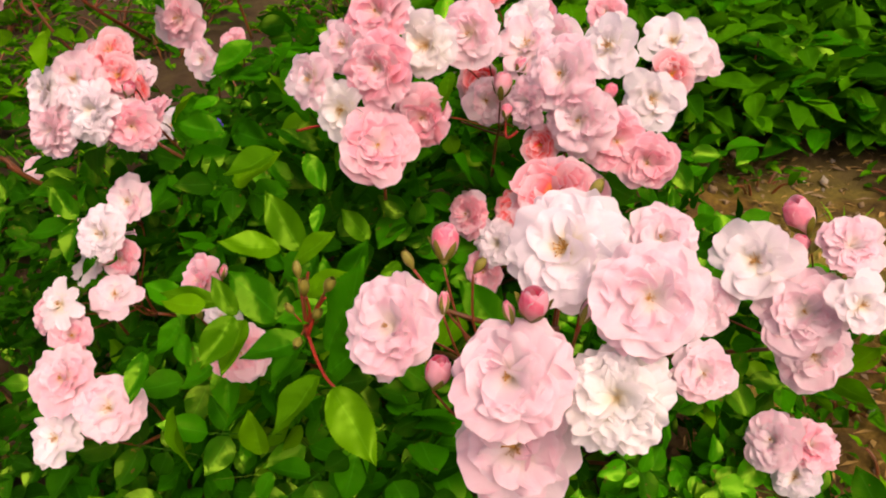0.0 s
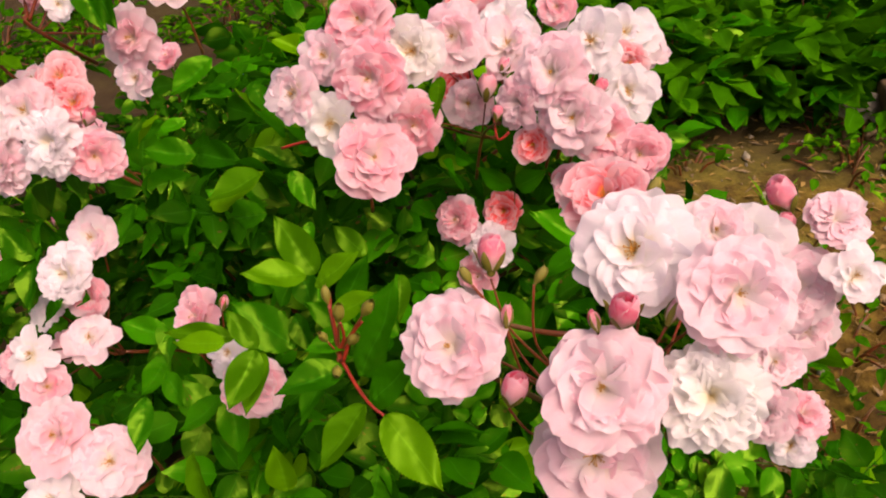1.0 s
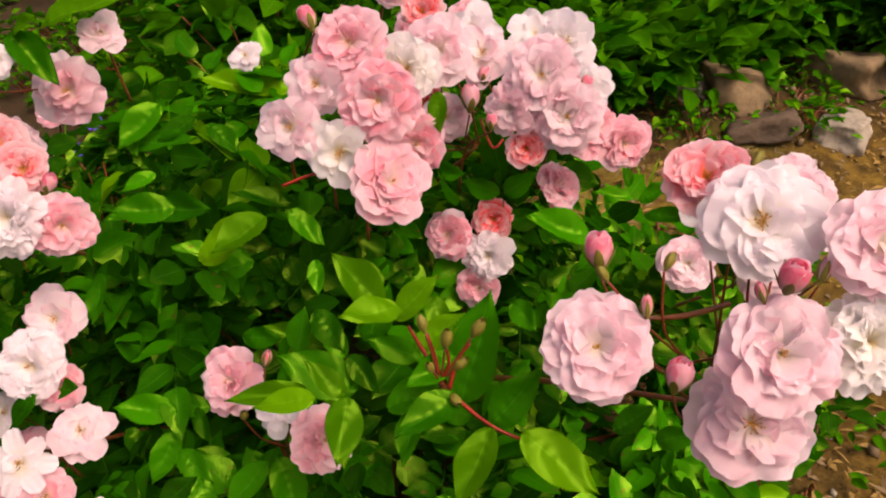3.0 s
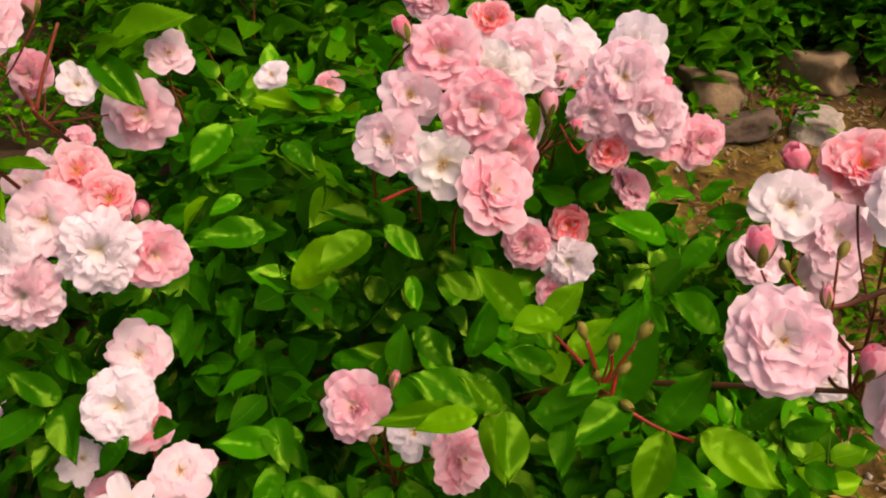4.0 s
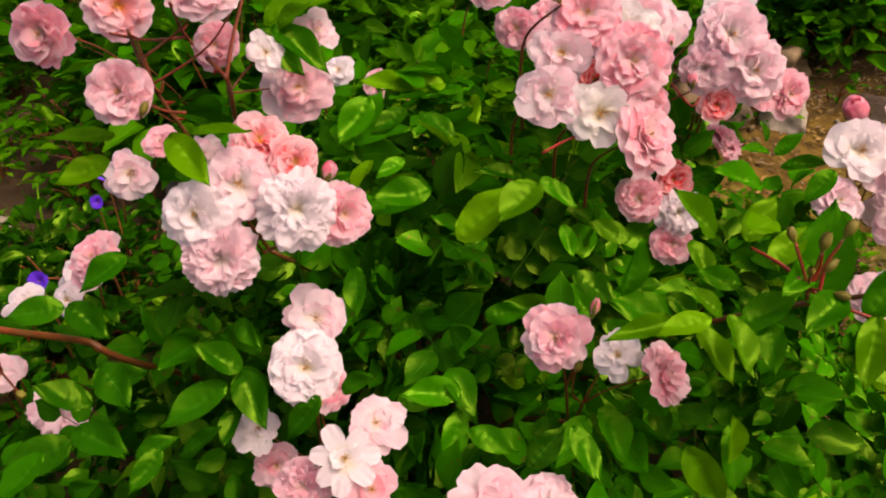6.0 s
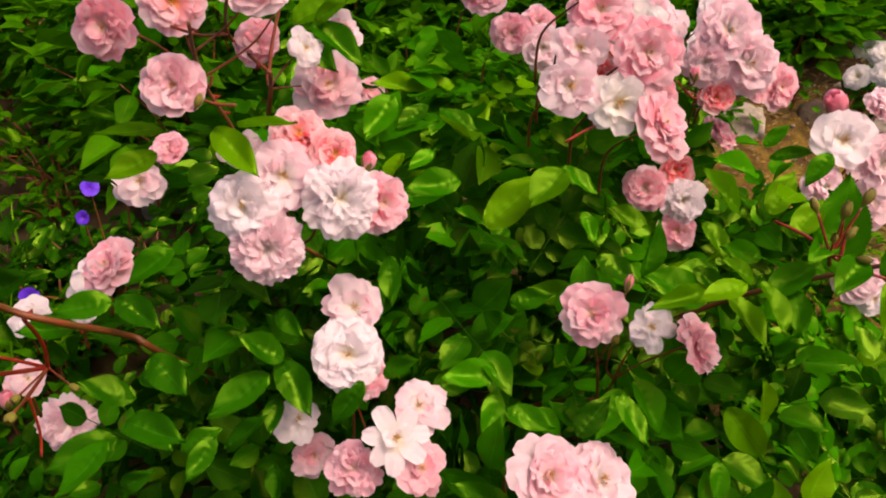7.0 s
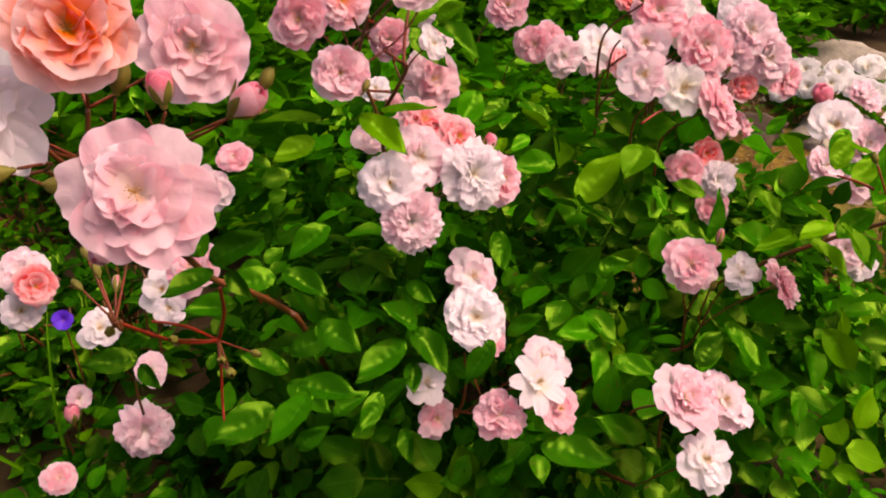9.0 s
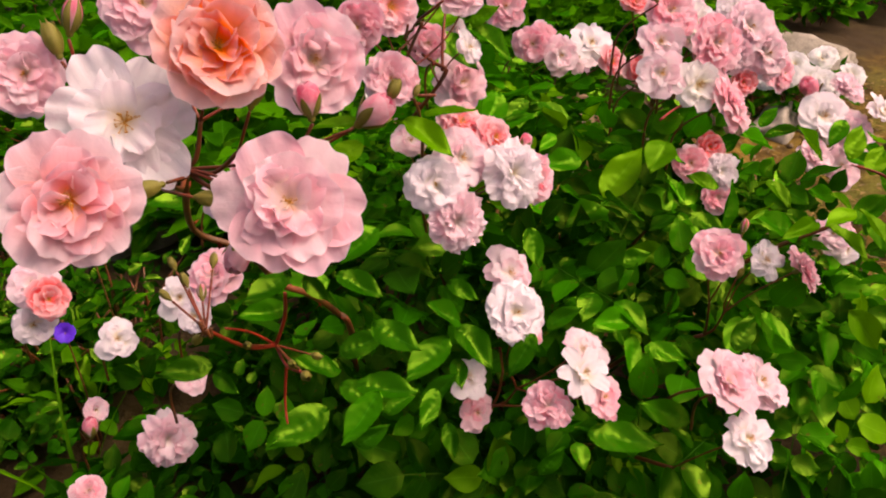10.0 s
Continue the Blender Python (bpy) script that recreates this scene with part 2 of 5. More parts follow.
def petal_shape(rng, length, width, th0, th1, cup, ruffle, nu=9, nv=13):
    """A petal that springs from the origin: th0 and th1 are its lean from the flower's axis at claw and rim."""
    s = np.linspace(0, 1, nu)
    th = np.radians(th0 + (th1 - th0) * s ** 1.3)
    step = length / (nu - 1)
    r = np.concatenate([[0], np.cumsum(np.sin((th[1:] + th[:-1]) / 2) * step)])
    z = np.concatenate([[0], np.cumsum(np.cos((th[1:] + th[:-1]) / 2) * step)])
    sv, vv = np.meshgrid(s, np.sin(np.linspace(-1, 1, nv) * math.pi / 2), indexing="ij")
    side = np.abs(vv)
    half = width * (0.20 + 0.80 * np.sin(np.clip(sv / 0.72, 0, 1) * math.pi / 2) ** 1.2)
    p1, p2, p3 = (rng.uniform(0, 6.28) for k in range(3))
    w1, w2, w3 = rng.uniform(0.7, 1.5), rng.uniform(2.0, 3.2), rng.uniform(7, 12)
    notch, crimp = rng.uniform(-0.02, 0.08), rng.uniform(0.02, 0.06)
    # a blunt round end with a shallow notch and an uneven edge
    blunt = 0.44 * (1 - (1 - 0.985 * side ** 2.3) ** (1 / 2.3))
    back = (blunt + notch * np.exp(-(vv / 0.22) ** 2) + 0.022 * np.sin(8.5 * vv + p3)) * sv ** 2
    at = np.clip(sv - back, 0, 1)
    rr, zz, t = np.interp(at, s, r), np.interp(at, s, z), np.interp(at, s, th)
    lift = cup * width * vv ** 2 * (0.4 + 0.6 * sv)
    lift = lift + ruffle * width * sv ** 2 * np.sin(w1 * math.pi * vv + p1) * (0.9 - 0.3 * side)
    lift = lift + 0.75 * ruffle * width * sv ** 4 * np.sin(w2 * math.pi * vv + p2)
    lift = lift + crimp * width * sv ** 6 * np.sin(w3 * vv + p3)
    y = vv * half * (1 - 0.10 * cup * side)
    verts = np.stack([rr - np.cos(t) * lift, y, zz + np.sin(t) * lift], -1).reshape(-1, 3)
    uvs = np.stack([0.5 + 0.5 * vv, sv], -1).reshape(-1, 2)
    return verts, grid_faces(nu, nv), uvs


def bud_petal(radius, height, start, span, lift, flare):
    """A petal wrapped round a closed bud, one edge tucked under the next."""
    h0, v = np.meshgrid(np.linspace(0, 1, 8), np.linspace(-1, 1, 9), indexing="ij")
    h = h0 * (1 - 0.22 * v * v * h0)
    r = radius * np.sin(math.pi * (0.13 + 0.76 * h)) ** 0.75 + lift * (v + 1) + flare * h0 ** 4
    a = start + v * span
    verts = np.stack([r * np.cos(a), r * np.sin(a), height * h], -1).reshape(-1, 3)
    return verts, grid_faces(8, 9), np.stack([0.5 + 0.5 * v, h0], -1).reshape(-1, 2)


def turned(verts, angle, roll=0.0, at=(0, 0, 0)):
    m = np.array(Euler((roll, 0, angle)).to_matrix())
    return verts @ m.T + np.array(at)


# rings from the rim to the heart: count, length, half width, lean at claw and rim, cupping, ruffle
RINGS = {
    "full": ((8, 1.04, 0.49, 70, 107, 0.10, 0.13), (7, 0.95, 0.45, 64, 97, 0.16, 0.15), (7, 0.81, 0.39, 56, 88, 0.20, 0.17),
             (6, 0.64, 0.32, 46, 78, 0.26, 0.19)),
    "open": ((7, 1.06, 0.52, 72, 106, 0.10, 0.13), (7, 0.95, 0.45, 64, 97, 0.16, 0.16), (7, 0.77, 0.36, 53, 85, 0.24, 0.20)),
    "lax": ((6, 1.08, 0.46, 70, 104, 0.12, 0.15), (5, 0.90, 0.40, 60, 92, 0.20, 0.17), (3, 0.66, 0.30, 46, 80, 0.30, 0.20)),
    "broad": ((6, 1.12, 0.50, 74, 102, 0.08, 0.12), (5, 0.88, 0.44, 64, 88, 0.20, 0.16), (5, 0.64, 0.32, 50, 78, 0.26, 0.20)),
    "splay": ((7, 1.10, 0.38, 74, 100, 0.14, 0.20), (6, 0.90, 0.31, 62, 90, 0.24, 0.24), (5, 0.62, 0.22, 44, 80, 0.35, 0.28)),
    "single": ((7, 1.08, 0.29, 72, 98, 0.10, 0.11), (2, 0.60, 0.27, 50, 82, 0.4, 0.14)),
    "ruffle": ((10, 1.05, 0.36, 66, 112, 0.15, 0.22), (10, 0.96, 0.32, 58, 100, 0.2, 0.25), (10, 0.85, 0.28, 48, 90, 0.28, 0.27),
               (9, 0.72, 0.25, 34, 80, 0.36, 0.29)),
    "rosette": ((7, 1.10, 0.53, 60, 98, 0.24, 0.11), (7, 1.02, 0.51, 50, 86, 0.30, 0.12), (7, 0.90, 0.44, 44, 80, 0.36, 0.15),
                (6, 0.76, 0.36, 36, 74, 0.40, 0.16), (6, 0.60, 0.28, 26, 68, 0.45, 0.18)),
}
HEART = {"splay": (3, 0.34, 0.5), "broad": (13, 0.38, 0.58), "full": (11, 0.40, 0.62), "open": (9, 0.38, 0.60), "single": (1, 0.3, 0.4), "lax": (4, 0.34, 0.5), "ruffle": (18, 0.48, 0.74), "rosette": (6, 0.4, 0.55)}
PETAL_CACHE = {}


def stamen_mesh(rng, spread):
    pile = Pile()
    for i in range(22):
        a, lean, tall = rng.uniform(0, 6.28), rng.uniform(0.1, 0.9) * spread, rng.uniform(0.22, 0.32)
        top = np.array((math.cos(a) * lean * tall, math.sin(a) * lean * tall, tall * (1 - 0.3 * lean)))
        side = np.array((-math.sin(a), math.cos(a), 0)) * 0.007
        w = 0.026
        verts = [side, -side, top - side, top + side]
        faces = [(0, 1, 2, 3)]
        for d in ((w, 0, 0), (0, w, 0), (-w, 0, 0), (0, -w, 0), (0, 0, w * 1.3), (0, 0, -w)):
            verts.append(top + np.array(d))
        for j in range(4):
            k = (j + 1) % 4
            faces += [(4 + j, 4 + k, 8), (4 + k, 4 + j, 9)]
        pile.add(verts, faces, [(0.5, 0.5)] * len(verts))
    return pile.mesh("stamen_tuft", [ANTHER])


def sepal_pile(rng, length, lean0, lean1, drop):
    pile = Pile()
    for i in range(5):
        v, f, u = petal_shape(rng, length, 0.17 * length + 0.03, lean0, lean1, 0.5, 0.1, 5, 3)
        v[:, 1] *= np.linspace(1.6, 0.5, 5).repeat(3)
        pile.add(turned(v, i * 1.2566 + rng.uniform(-0.2, 0.2), 0, (0, 0, drop)), f, u)
    # the hip below the sepals
    ring = 8
    rows = ((0.0, -0.30), (0.09, -0.24), (0.12, -0.12), (0.09, 0.02))
    v = [(r * math.cos(6.2832 * j / ring), r * math.sin(6.2832 * j / ring), z + drop) for r, z in rows for j in range(ring)]
    f = [(i * ring + j, i * ring + (j + 1) % ring, (i + 1) * ring + (j + 1) % ring, (i + 1) * ring + j) for i in range(3) for j in range(ring)]
    pile.add(v, f, [(0.5, 0.5)] * len(v))
    return pile


def bud_sepals(rng, radius, height, reach, flare):
    """Five pointed sepals that clasp a bud, and the hip below them."""
    pile = Pile()
    h0, v = np.meshgrid(np.linspace(0, 1, 8), np.linspace(-1, 1, 5), indexing="ij")
    start = rng.uniform(0, 6.28)
    for i in range(5):
        long, out = reach * rng.uniform(0.85, 1.15), flare * rng.uniform(0.2, 1.6)
        r = radius * np.sin(math.pi * (0.13 + 0.76 * np.clip(h0 * long, 0, 1))) ** 0.75 * 1.05 + 0.03 * (1 - v * v) + out * h0 ** 3
        a = start + 1.2566 * i + v * (0.60 * (1 - h0) ** 0.8 + 0.02)
        pile.add(np.stack([r * np.cos(a), r * np.sin(a), height * h0 * long - 0.68], -1).reshape(-1, 3), grid_faces(8, 5), [(0.5, 0.5)] * 40)
    ring = 9
    rows = ((0.05, -1.05), (0.16, -0.98), (0.22, -0.84), (0.20, -0.72), (0.30, -0.64))
    hip = [(q * math.cos(6.2832 * k / ring), q * math.sin(6.2832 * k / ring), z) for q, z in rows for k in range(ring)]
    pile.add(hip, [(i * ring + k, i * ring + (k + 1) % ring, (i + 1) * ring + (k + 1) % ring, (i + 1) * ring + k) for i in range(4) for k in range(ring)], [(0.5, 0.5)] * len(hip))
    return pile


def axis_pose(place, axis, size, spin):
    q = Vector(axis).to_track_quat("Z", "Y")
    return Matrix.LocRotScale(Vector(place), q @ Euler((0, 0, spin)).to_quaternion(), (size, size, size))


SPRAYS, FLOWERS, BUSHES = [], [], {}


class spray:
    """A group of flowers that spring from one cane of a bush."""

    def __init__(self, bush, about, fork=None):
        self.bush, self.about, self.fork, self.ends = bush, about, fork, []
        SPRAYS.append(self)


TONE_WORDS = {"white": "white", "cream": "creamy white", "blush": "pale blush pink", "shell": "clear shell pink", "pink": "soft pink", "rose": "salmon pink",
              "salmon": "warm salmon pink", "orange": "coral orange", "coral": "soft coral pink", "deep": "deep pink", "green": "green"}
KIND_WORDS = {"splay": "spread rose with narrow wavy petals", "broad": "open rose with broad rounded outer petals", "full": "double rose with layered petals", "open": "open rose showing golden stamens", "single": "flat open rose with few petals", "lax": "loose open rose with separate petals",
              "ruffle": "ruffled rose with narrow crumpled petals", "rosette": "cupped rose with tightly packed petals"}


def bloom(sp, place, size, axis, kind, tone, petals=False):
    """A rose whose face lies at place and looks along axis. petals: the rim's petals are parts of their own."""
    rng = random.Random(len(FLOWERS) * 7 + 3)
    m = axis_pose(Vector(place) - sp.bush.location, axis, size, rng.uniform(0, 6.28))
    base = -0.42 if kind == "rosette" else -0.37
    pile = Pile()
    rings = RINGS[kind]
    for k, (count, length, width, th0, th1, cup, ruffle) in enumerate(rings):
        if petals and k == 0:
            continue
        start = rng.uniform(0, 6.28)
        for i in range(count):
            droop = rng.uniform(-11, 9)
            v, f, u = petal_shape(rng, length * rng.uniform(*((0.78, 1.14) if kind == "lax" else (0.86, 1.10))), width * rng.uniform(0.85, 1.2), th0 + droop * 0.5, th1 + droop * 1.8, cup * rng.uniform(0.6, 1.3), ruffle, *((9, 15) if petals else (7, 11)))
            pile.add(turned(v, start + 6.2832 * i / count + rng.uniform(-0.32, 0.32), rng.uniform(-0.16, 0.16) * (1 + 0.35 * k), (0, 0, base + 0.02 * k)), f, u)
    # crumpled petals at the heart, turned every way
    count, low, high = HEART[kind]
    for i in range(count):
        a, off = rng.uniform(0, 6.28), rng.uniform(0.02, 0.26)
        v, f, u = petal_shape(rng, rng.uniform(low, high), rng.uniform(0.20, 0.30), rng.uniform(8, 38), rng.uniform(55, 105), rng.uniform(0.15, 0.6), 0.2, 7, 6)
        pile.add(turned(v, a + rng.uniform(-0.9, 0.9), rng.uniform(-0.5, 0.5), (math.cos(a) * off, math.sin(a) * off, base + 0.06)), f, u)
    ob = part("rose_bloom", pile.mesh("rose_bloom", [PETAL[tone]]), sp.bush, m, TONE_WORDS[tone] + " " + KIND_WORDS[kind])
    if petals:
        count, length, width, th0, th1, cup, ruffle = rings[0]
        start = rng.uniform(0, 6.28)
        for i in range(count):
            key = (kind, tone, rng.randrange(6))
            if key not in PETAL_CACHE:
                r2 = random.Random(len(kind) * 31 + key[2] * 5 + len(tone))
                v, f, u = petal_shape(r2, length * r2.uniform(0.93, 1.07), width * r2.uniform(0.92, 1.12), th0 + r2.uniform(-4, 4), th1 + r2.uniform(-16, 12), cup, ruffle, 10, 17)
                PETAL_CACHE[key] = mesh_of("petal", v, f, [PETAL[tone]], u)
            part("petal", PETAL_CACHE[key], ob, Matrix.LocRotScale((0, 0, base), Euler((0, rng.uniform(-0.07, 0.07), start + 6.2832 * i / count + rng.uniform(-0.15, 0.15))), None))
    if kind != "ruffle":
        part("stamen_tuft", stamen_mesh(rng, 1.1 if kind != "full" else 0.6), ob, Matrix.Translation((0, 0, base + (0.16 if kind in ("open", "single", "lax", "splay") else 0.24))) @ Matrix.Scale(0.68 if kind in ("open", "single", "lax", "splay") else 0.5, 4), "golden brown stamens")
    part("calyx", sepal_pile(rng, 0.5, 70, 120, base - 0.02).mesh("calyx", [SEPAL]), ob)
    sp.ends.append((Vector(place) + Vector(axis).normalized() * size * (base - 0.28), Vector(axis).normalized(), size))
    FLOWERS.append((Vector(place), Vector(axis).normalized(), size))


def bud(sp, place, size, axis, kind, tone):
    """A closed or just opening bud with its sepals; size is half its width."""
    rng = random.Random(len(FLOWERS) * 11 + 5)
    m = axis_pose(Vector(place) - sp.bush.location, axis, size * 1.22, rng.uniform(0, 6.28))
    pile = Pile()
    for k, (count, radius, height, flare) in enumerate(((4, 0.60, 1.62, 0.10), (3, 0.50, 1.66, 0.03), (3, 0.32, 1.62, 0.0))):
        start = rng.uniform(0, 6.28)
        if kind != "bud":
            radius, height = radius * 0.80, height * 1.08
        for i in range(count):
            v, f, u = bud_petal(radius, height * rng.uniform(0.94, 1.04), start + 6.2832 * i / count, 1.35, 0.025, flare if kind == "bud" else -0.02)
            pile.add(v + np.array((0, 0, -0.66)), f, u)
    if tone == "green":
        mats, words = [SEPAL], "small closed green rose bud"
    else:
        mats, words = [PETAL[tone]], TONE_WORDS[tone] + (" rose bud about to open" if kind == "bud" else " tight rose bud in green sepals")
    ob = part("rose_bud", pile.mesh("rose_bud", mats), sp.bush, m, words)
    clasp = (0.62, 1.62, 0.62, 0.22) if kind == "bud" else (0.51, 1.75, 1.06, 0.05)
    part("calyx", bud_sepals(rng, *clasp).mesh("calyx", [SEPAL]), ob, label="green pointed sepals")
    sp.ends.append((Vector(place) - Vector(axis).normalized() * size * 1.4, Vector(axis).normalized(), size))
    FLOWERS.append((Vector(place), Vector(axis).normalized(), size))


def leaflet_shape(rng, rows, teeth):
    """A leaflet one long, on +x, with a folded midrib; teeth: a sawn rim and sunken side veins."""
    s = np.linspace(0, 1, rows)
    half = 0.5 * np.clip(np.sin(np.pi * s ** 0.80), 0, 1) ** (0.66 + 0.56 * s ** 2)
    fold, bend, twist = rng.uniform(0.10, 0.38), rng.uniform(-0.15, 0.34), rng.uniform(-0.25, 0.25)
    cols = (-1, -0.78, -0.52, -0.25, 0, 0.25, 0.52, 0.78, 1) if teeth else (-1, -0.55, 0, 0.55, 1)
    shift = rng.uniform(0, 1)
    verts, uvs = [], []
    for i, si in enumerate(s):
        for c in cols:
            w = half[i] * c
            x = si
            if teeth and abs(c) == 1 and 0 < i < rows - 1:
                w *= 1.035 if i % 2 else 0.97
                x += 0.010 if i % 2 else -0.003
            z = fold * abs(w) - bend * si * si + twist * w * si + 0.03 * math.sin(9 * si + 3 * c)
            if teeth:
                z += 0.024 * math.sin(44 * (si - 0.24 * abs(c)) + 6.28 * shift) * min(1, 4 * abs(c)) * (1 - 0.6 * abs(c)) * (1 - si)
                z += 0.012 * math.sin(14 * si + 5 * shift) * abs(c) ** 3
            verts.append((x, w, z))
            uvs.append((0.5 + 0.5 * c, si))
    return np.array(verts), grid_faces(rows, len(cols)), uvs


lrng = random.Random(4)
LEAFLETS = [leaflet_shape(lrng, 53, True) for i in range(7)]
SMALL_LEAFLETS = [leaflet_shape(lrng, 9, False) for i in range(9)]
LEAF_CACHE = {}


def blade_frame(base, tip, normal):
    x = Vector(tip) - Vector(base)
    long = x.length
    x.normalize()
    z = (Vector(normal) - x * x.dot(Vector(normal))).normalized()
    y = z.cross(x)
    return x, y, z, long


def leaf(base, tip, normal, broad, tone, bush="main"):
    """A single leaflet from its stalk to its tip."""
    x, y, z, long = blade_frame(base, tip, normal)
    key = (tone, len(LEAVES) % 7)
    if key not in LEAF_CACHE:
        v, f, u = LEAFLETS[key[1]]
        LEAF_CACHE[key] = mesh_of("leaf", v, f, [LEAF[tone]], u)
    m = Matrix((x * long, y * long * broad * 0.88, z * long * 0.8)).transposed().to_4x4()
    m.translation = Vector(base) - BUSHES[bush].location
    ob = part("leaf", LEAF_CACHE[key], BUSHES[bush], m)
    LEAVES.append((Vector(base), Vector(tip), Vector(normal)))
    return ob


LEAVES = []


def tube(points, radii, sides=7):
    """A tapered stem along points, smoothed."""
    pts = [Vector(p) for p in points]
    fine, rads = [], []
    for i in range(len(pts) - 1):
        p0, p1, p2, p3 = pts[max(i - 1, 0)], pts[i], pts[i + 1], pts[min(i + 2, len(pts) - 1)]
        for k in range(5):
            t = k / 5
            fine.append(0.5 * (2 * p1 + (p2 - p0) * t + (2 * p0 - 5 * p1 + 4 * p2 - p3) * t * t + (3 * p1 - p0 - 3 * p2 + p3) * t ** 3))
            rads.append(radii[i] + (radii[i + 1] - radii[i]) * t)
    fine.append(pts[-1])
    rads.append(radii[-1])
    verts = []
    for i, p in enumerate(fine):
        d = (fine[min(i + 1, len(fine) - 1)] - fine[max(i - 1, 0)]).normalized()
        q = d.to_track_quat("Z", "Y")
        for j in range(sides):
            a = 6.2832 * j / sides
            verts.append(p + q @ Vector((math.cos(a) * rads[i], math.sin(a) * rads[i], 0)))
    n = len(fine)
    faces = [(i * sides + j, i * sides + (j + 1) % sides, (i + 1) * sides + (j + 1) % sides, (i + 1) * sides + j) for i in range(n - 1) for j in range(sides)]
    faces += [tuple(range(sides))[::-1], tuple((n - 1) * sides + j for j in range(sides))]
    return [tuple(v) for v in verts], faces


def tube_mesh(name, points, radii, mat, origin, sides=7):
    v, f = tube([Vector(p) - origin for p in points], radii, sides)
    return mesh_of(name, v, f, [mat])

# ---- ground ----
def smooth01(a, b, x):
    t = min(1.0, max(0.0, (x - a) / (b - a)))
    return t * t * (3 - 2 * t)


def ground_z(x, y):
    """The bed is level under the bush and rises behind it."""
    rise = 0.17 * smooth01(0.7, 1.6, y) + 0.03 * max(0.0, min(y, 6) - 1.6)
    return rise + 0.02 * noise.noise((x * 2.2, y * 2.2, 0)) + 0.008 * noise.noise((x * 9, y * 9, 3))


def spaced(centre):
    a = [0.045 * i for i in range(45)]
    while a[-1] < 60:
        a.append(a[-1] + max(0.05, (a[-1] - 1.9) * 0.35))
    return [centre - v for v in a[:0:-1]] + [centre + v for v in a]


gx, gy = spaced(0.2), spaced(0.9)
gv = [(x, y, ground_z(x, y)) for x in gx for y in gy]
tagged(new("ground", mesh_of("ground", gv, grid_faces(len(gx), len(gy)), [SOIL])), "brown garden soil with moss and dry straw", "ground", kind="structure")

for key, spot, words in (("main", (-0.12, 0.80), "dense rose bush with clusters of pink and white roses"),
                         ("near", (-0.48, 0.80), "rose bush with large blush and coral roses on red canes"),
                         ("low", (-0.50, 1.12), "low rose bush with small pale roses near the soil")):
    ob = new("rose_bush")
    ob.location = (*spot, ground_z(*spot))
    BUSHES[key] = tagged(ob, words, "rose bush", "rose bushes")
BUSHES["rear"] = BUSHES["tips"] = BUSHES["main"]
BUSHES["neartips"] = BUSHES["near"]
bpy.context.view_layer.update()


def prickles(points, thick, bush):
    """Small red thorns along a cane."""
    rng = random.Random(len(points) * 17 + len(bush.children))
    pile = Pile()
    for a, b in zip(points[:-1], points[1:]):
        a, b = Vector(a), Vector(b)
        for k in range(int((b - a).length / 0.022)):
            at = a.lerp(b, rng.random()) - bush.location
            d = (b - a).normalized()
            out = d.cross(Vector((rng.uniform(-1, 1), rng.uniform(-1, 1), rng.uniform(-1, 1)))).normalized()
            side = d.cross(out)
            base = at + out * thick * 0.5
            ring = [base + d * 0.0022, base + side * 0.0008, base - d * 0.0022, base - side * 0.0008]
            pile.add([*map(tuple, ring), tuple(base + out * 0.0050 - d * 0.0018)], [(0, 1, 4), (1, 2, 4), (2, 3, 4), (3, 0, 4)], [(0.5, 0.5)] * 5)
    if pile.n:
        tagged(part("prickles", pile.mesh("prickles", [RED]), bush, label="small red thorns on a cane"), kind="stuff")


def shoot(name, mat, bush, thick, thin_end, *points):
    o = BUSHES[bush].location
    n = len(points) - 1
    if name == "cane" and thick > 0.0015:
        prickles(points, thick, BUSHES[bush])
    part(name, tube_mesh(name, points, [thick + (thin_end - thick) * i / n for i in range(n + 1)], mat, o), BUSHES[bush])

# large front spray of blush and white roses
sp = spray(BUSHES["main"], "large front spray of blush and white roses")
bloom(sp, (0.037, 0.327, 0.636), 0.0300, (-0.451, -0.629, 0.634), "open", "white", True)
bloom(sp, (0.089, 0.350, 0.623), 0.0191, (-0.238, -0.618, 0.750), "full", "blush")
bloom(sp, (0.068, 0.285, 0.633), 0.0261, (-0.233, -0.748, 0.621), "full", "blush", True)
bloom(sp, (0.007, 0.281, 0.600), 0.0288, (-0.349, -0.697, 0.627), "full", "blush", True)
bloom(sp, (0.052, 0.271, 0.593), 0.0252, (-0.292, -0.716, 0.634), "ruffle", "cream", True)
bloom(sp, (0.008, 0.293, 0.547), 0.0308, (-0.376, -0.680, 0.629), "open", "blush", True)
bloom(sp, (0.038, 0.368, 0.644), 0.0225, (-0.345, -0.401, 0.849), "rosette", "coral", True)
bloom(sp, (-0.050, 0.341, 0.589), 0.0282, (-0.446, -0.645, 0.621), "full", "blush", True)
bloom(sp, (0.101, 0.304, 0.574), 0.0152, (-0.113, -0.826, 0.552), "full", "blush")
bud(sp, (-0.017, 0.385, 0.608), 0.0093, (0.137, 0.261, 0.956), "bud", "deep")
bud(sp, (0.021, 0.294, 0.627), 0.0082, (0.055, -0.246, 0.968), "bud", "deep")
bud(sp, (-0.024, 0.312, 0.579), 0.0080, (0.262, -0.034, 0.965), "bud", "deep")
bud(sp, (-0.019, 0.343, 0.598), 0.0049, (0.124, 0.172, 0.977), "tight", "deep")
bud(sp, (-0.035, 0.356, 0.617), 0.0040, (-0.389, 0.230, 0.892), "tight", "green")
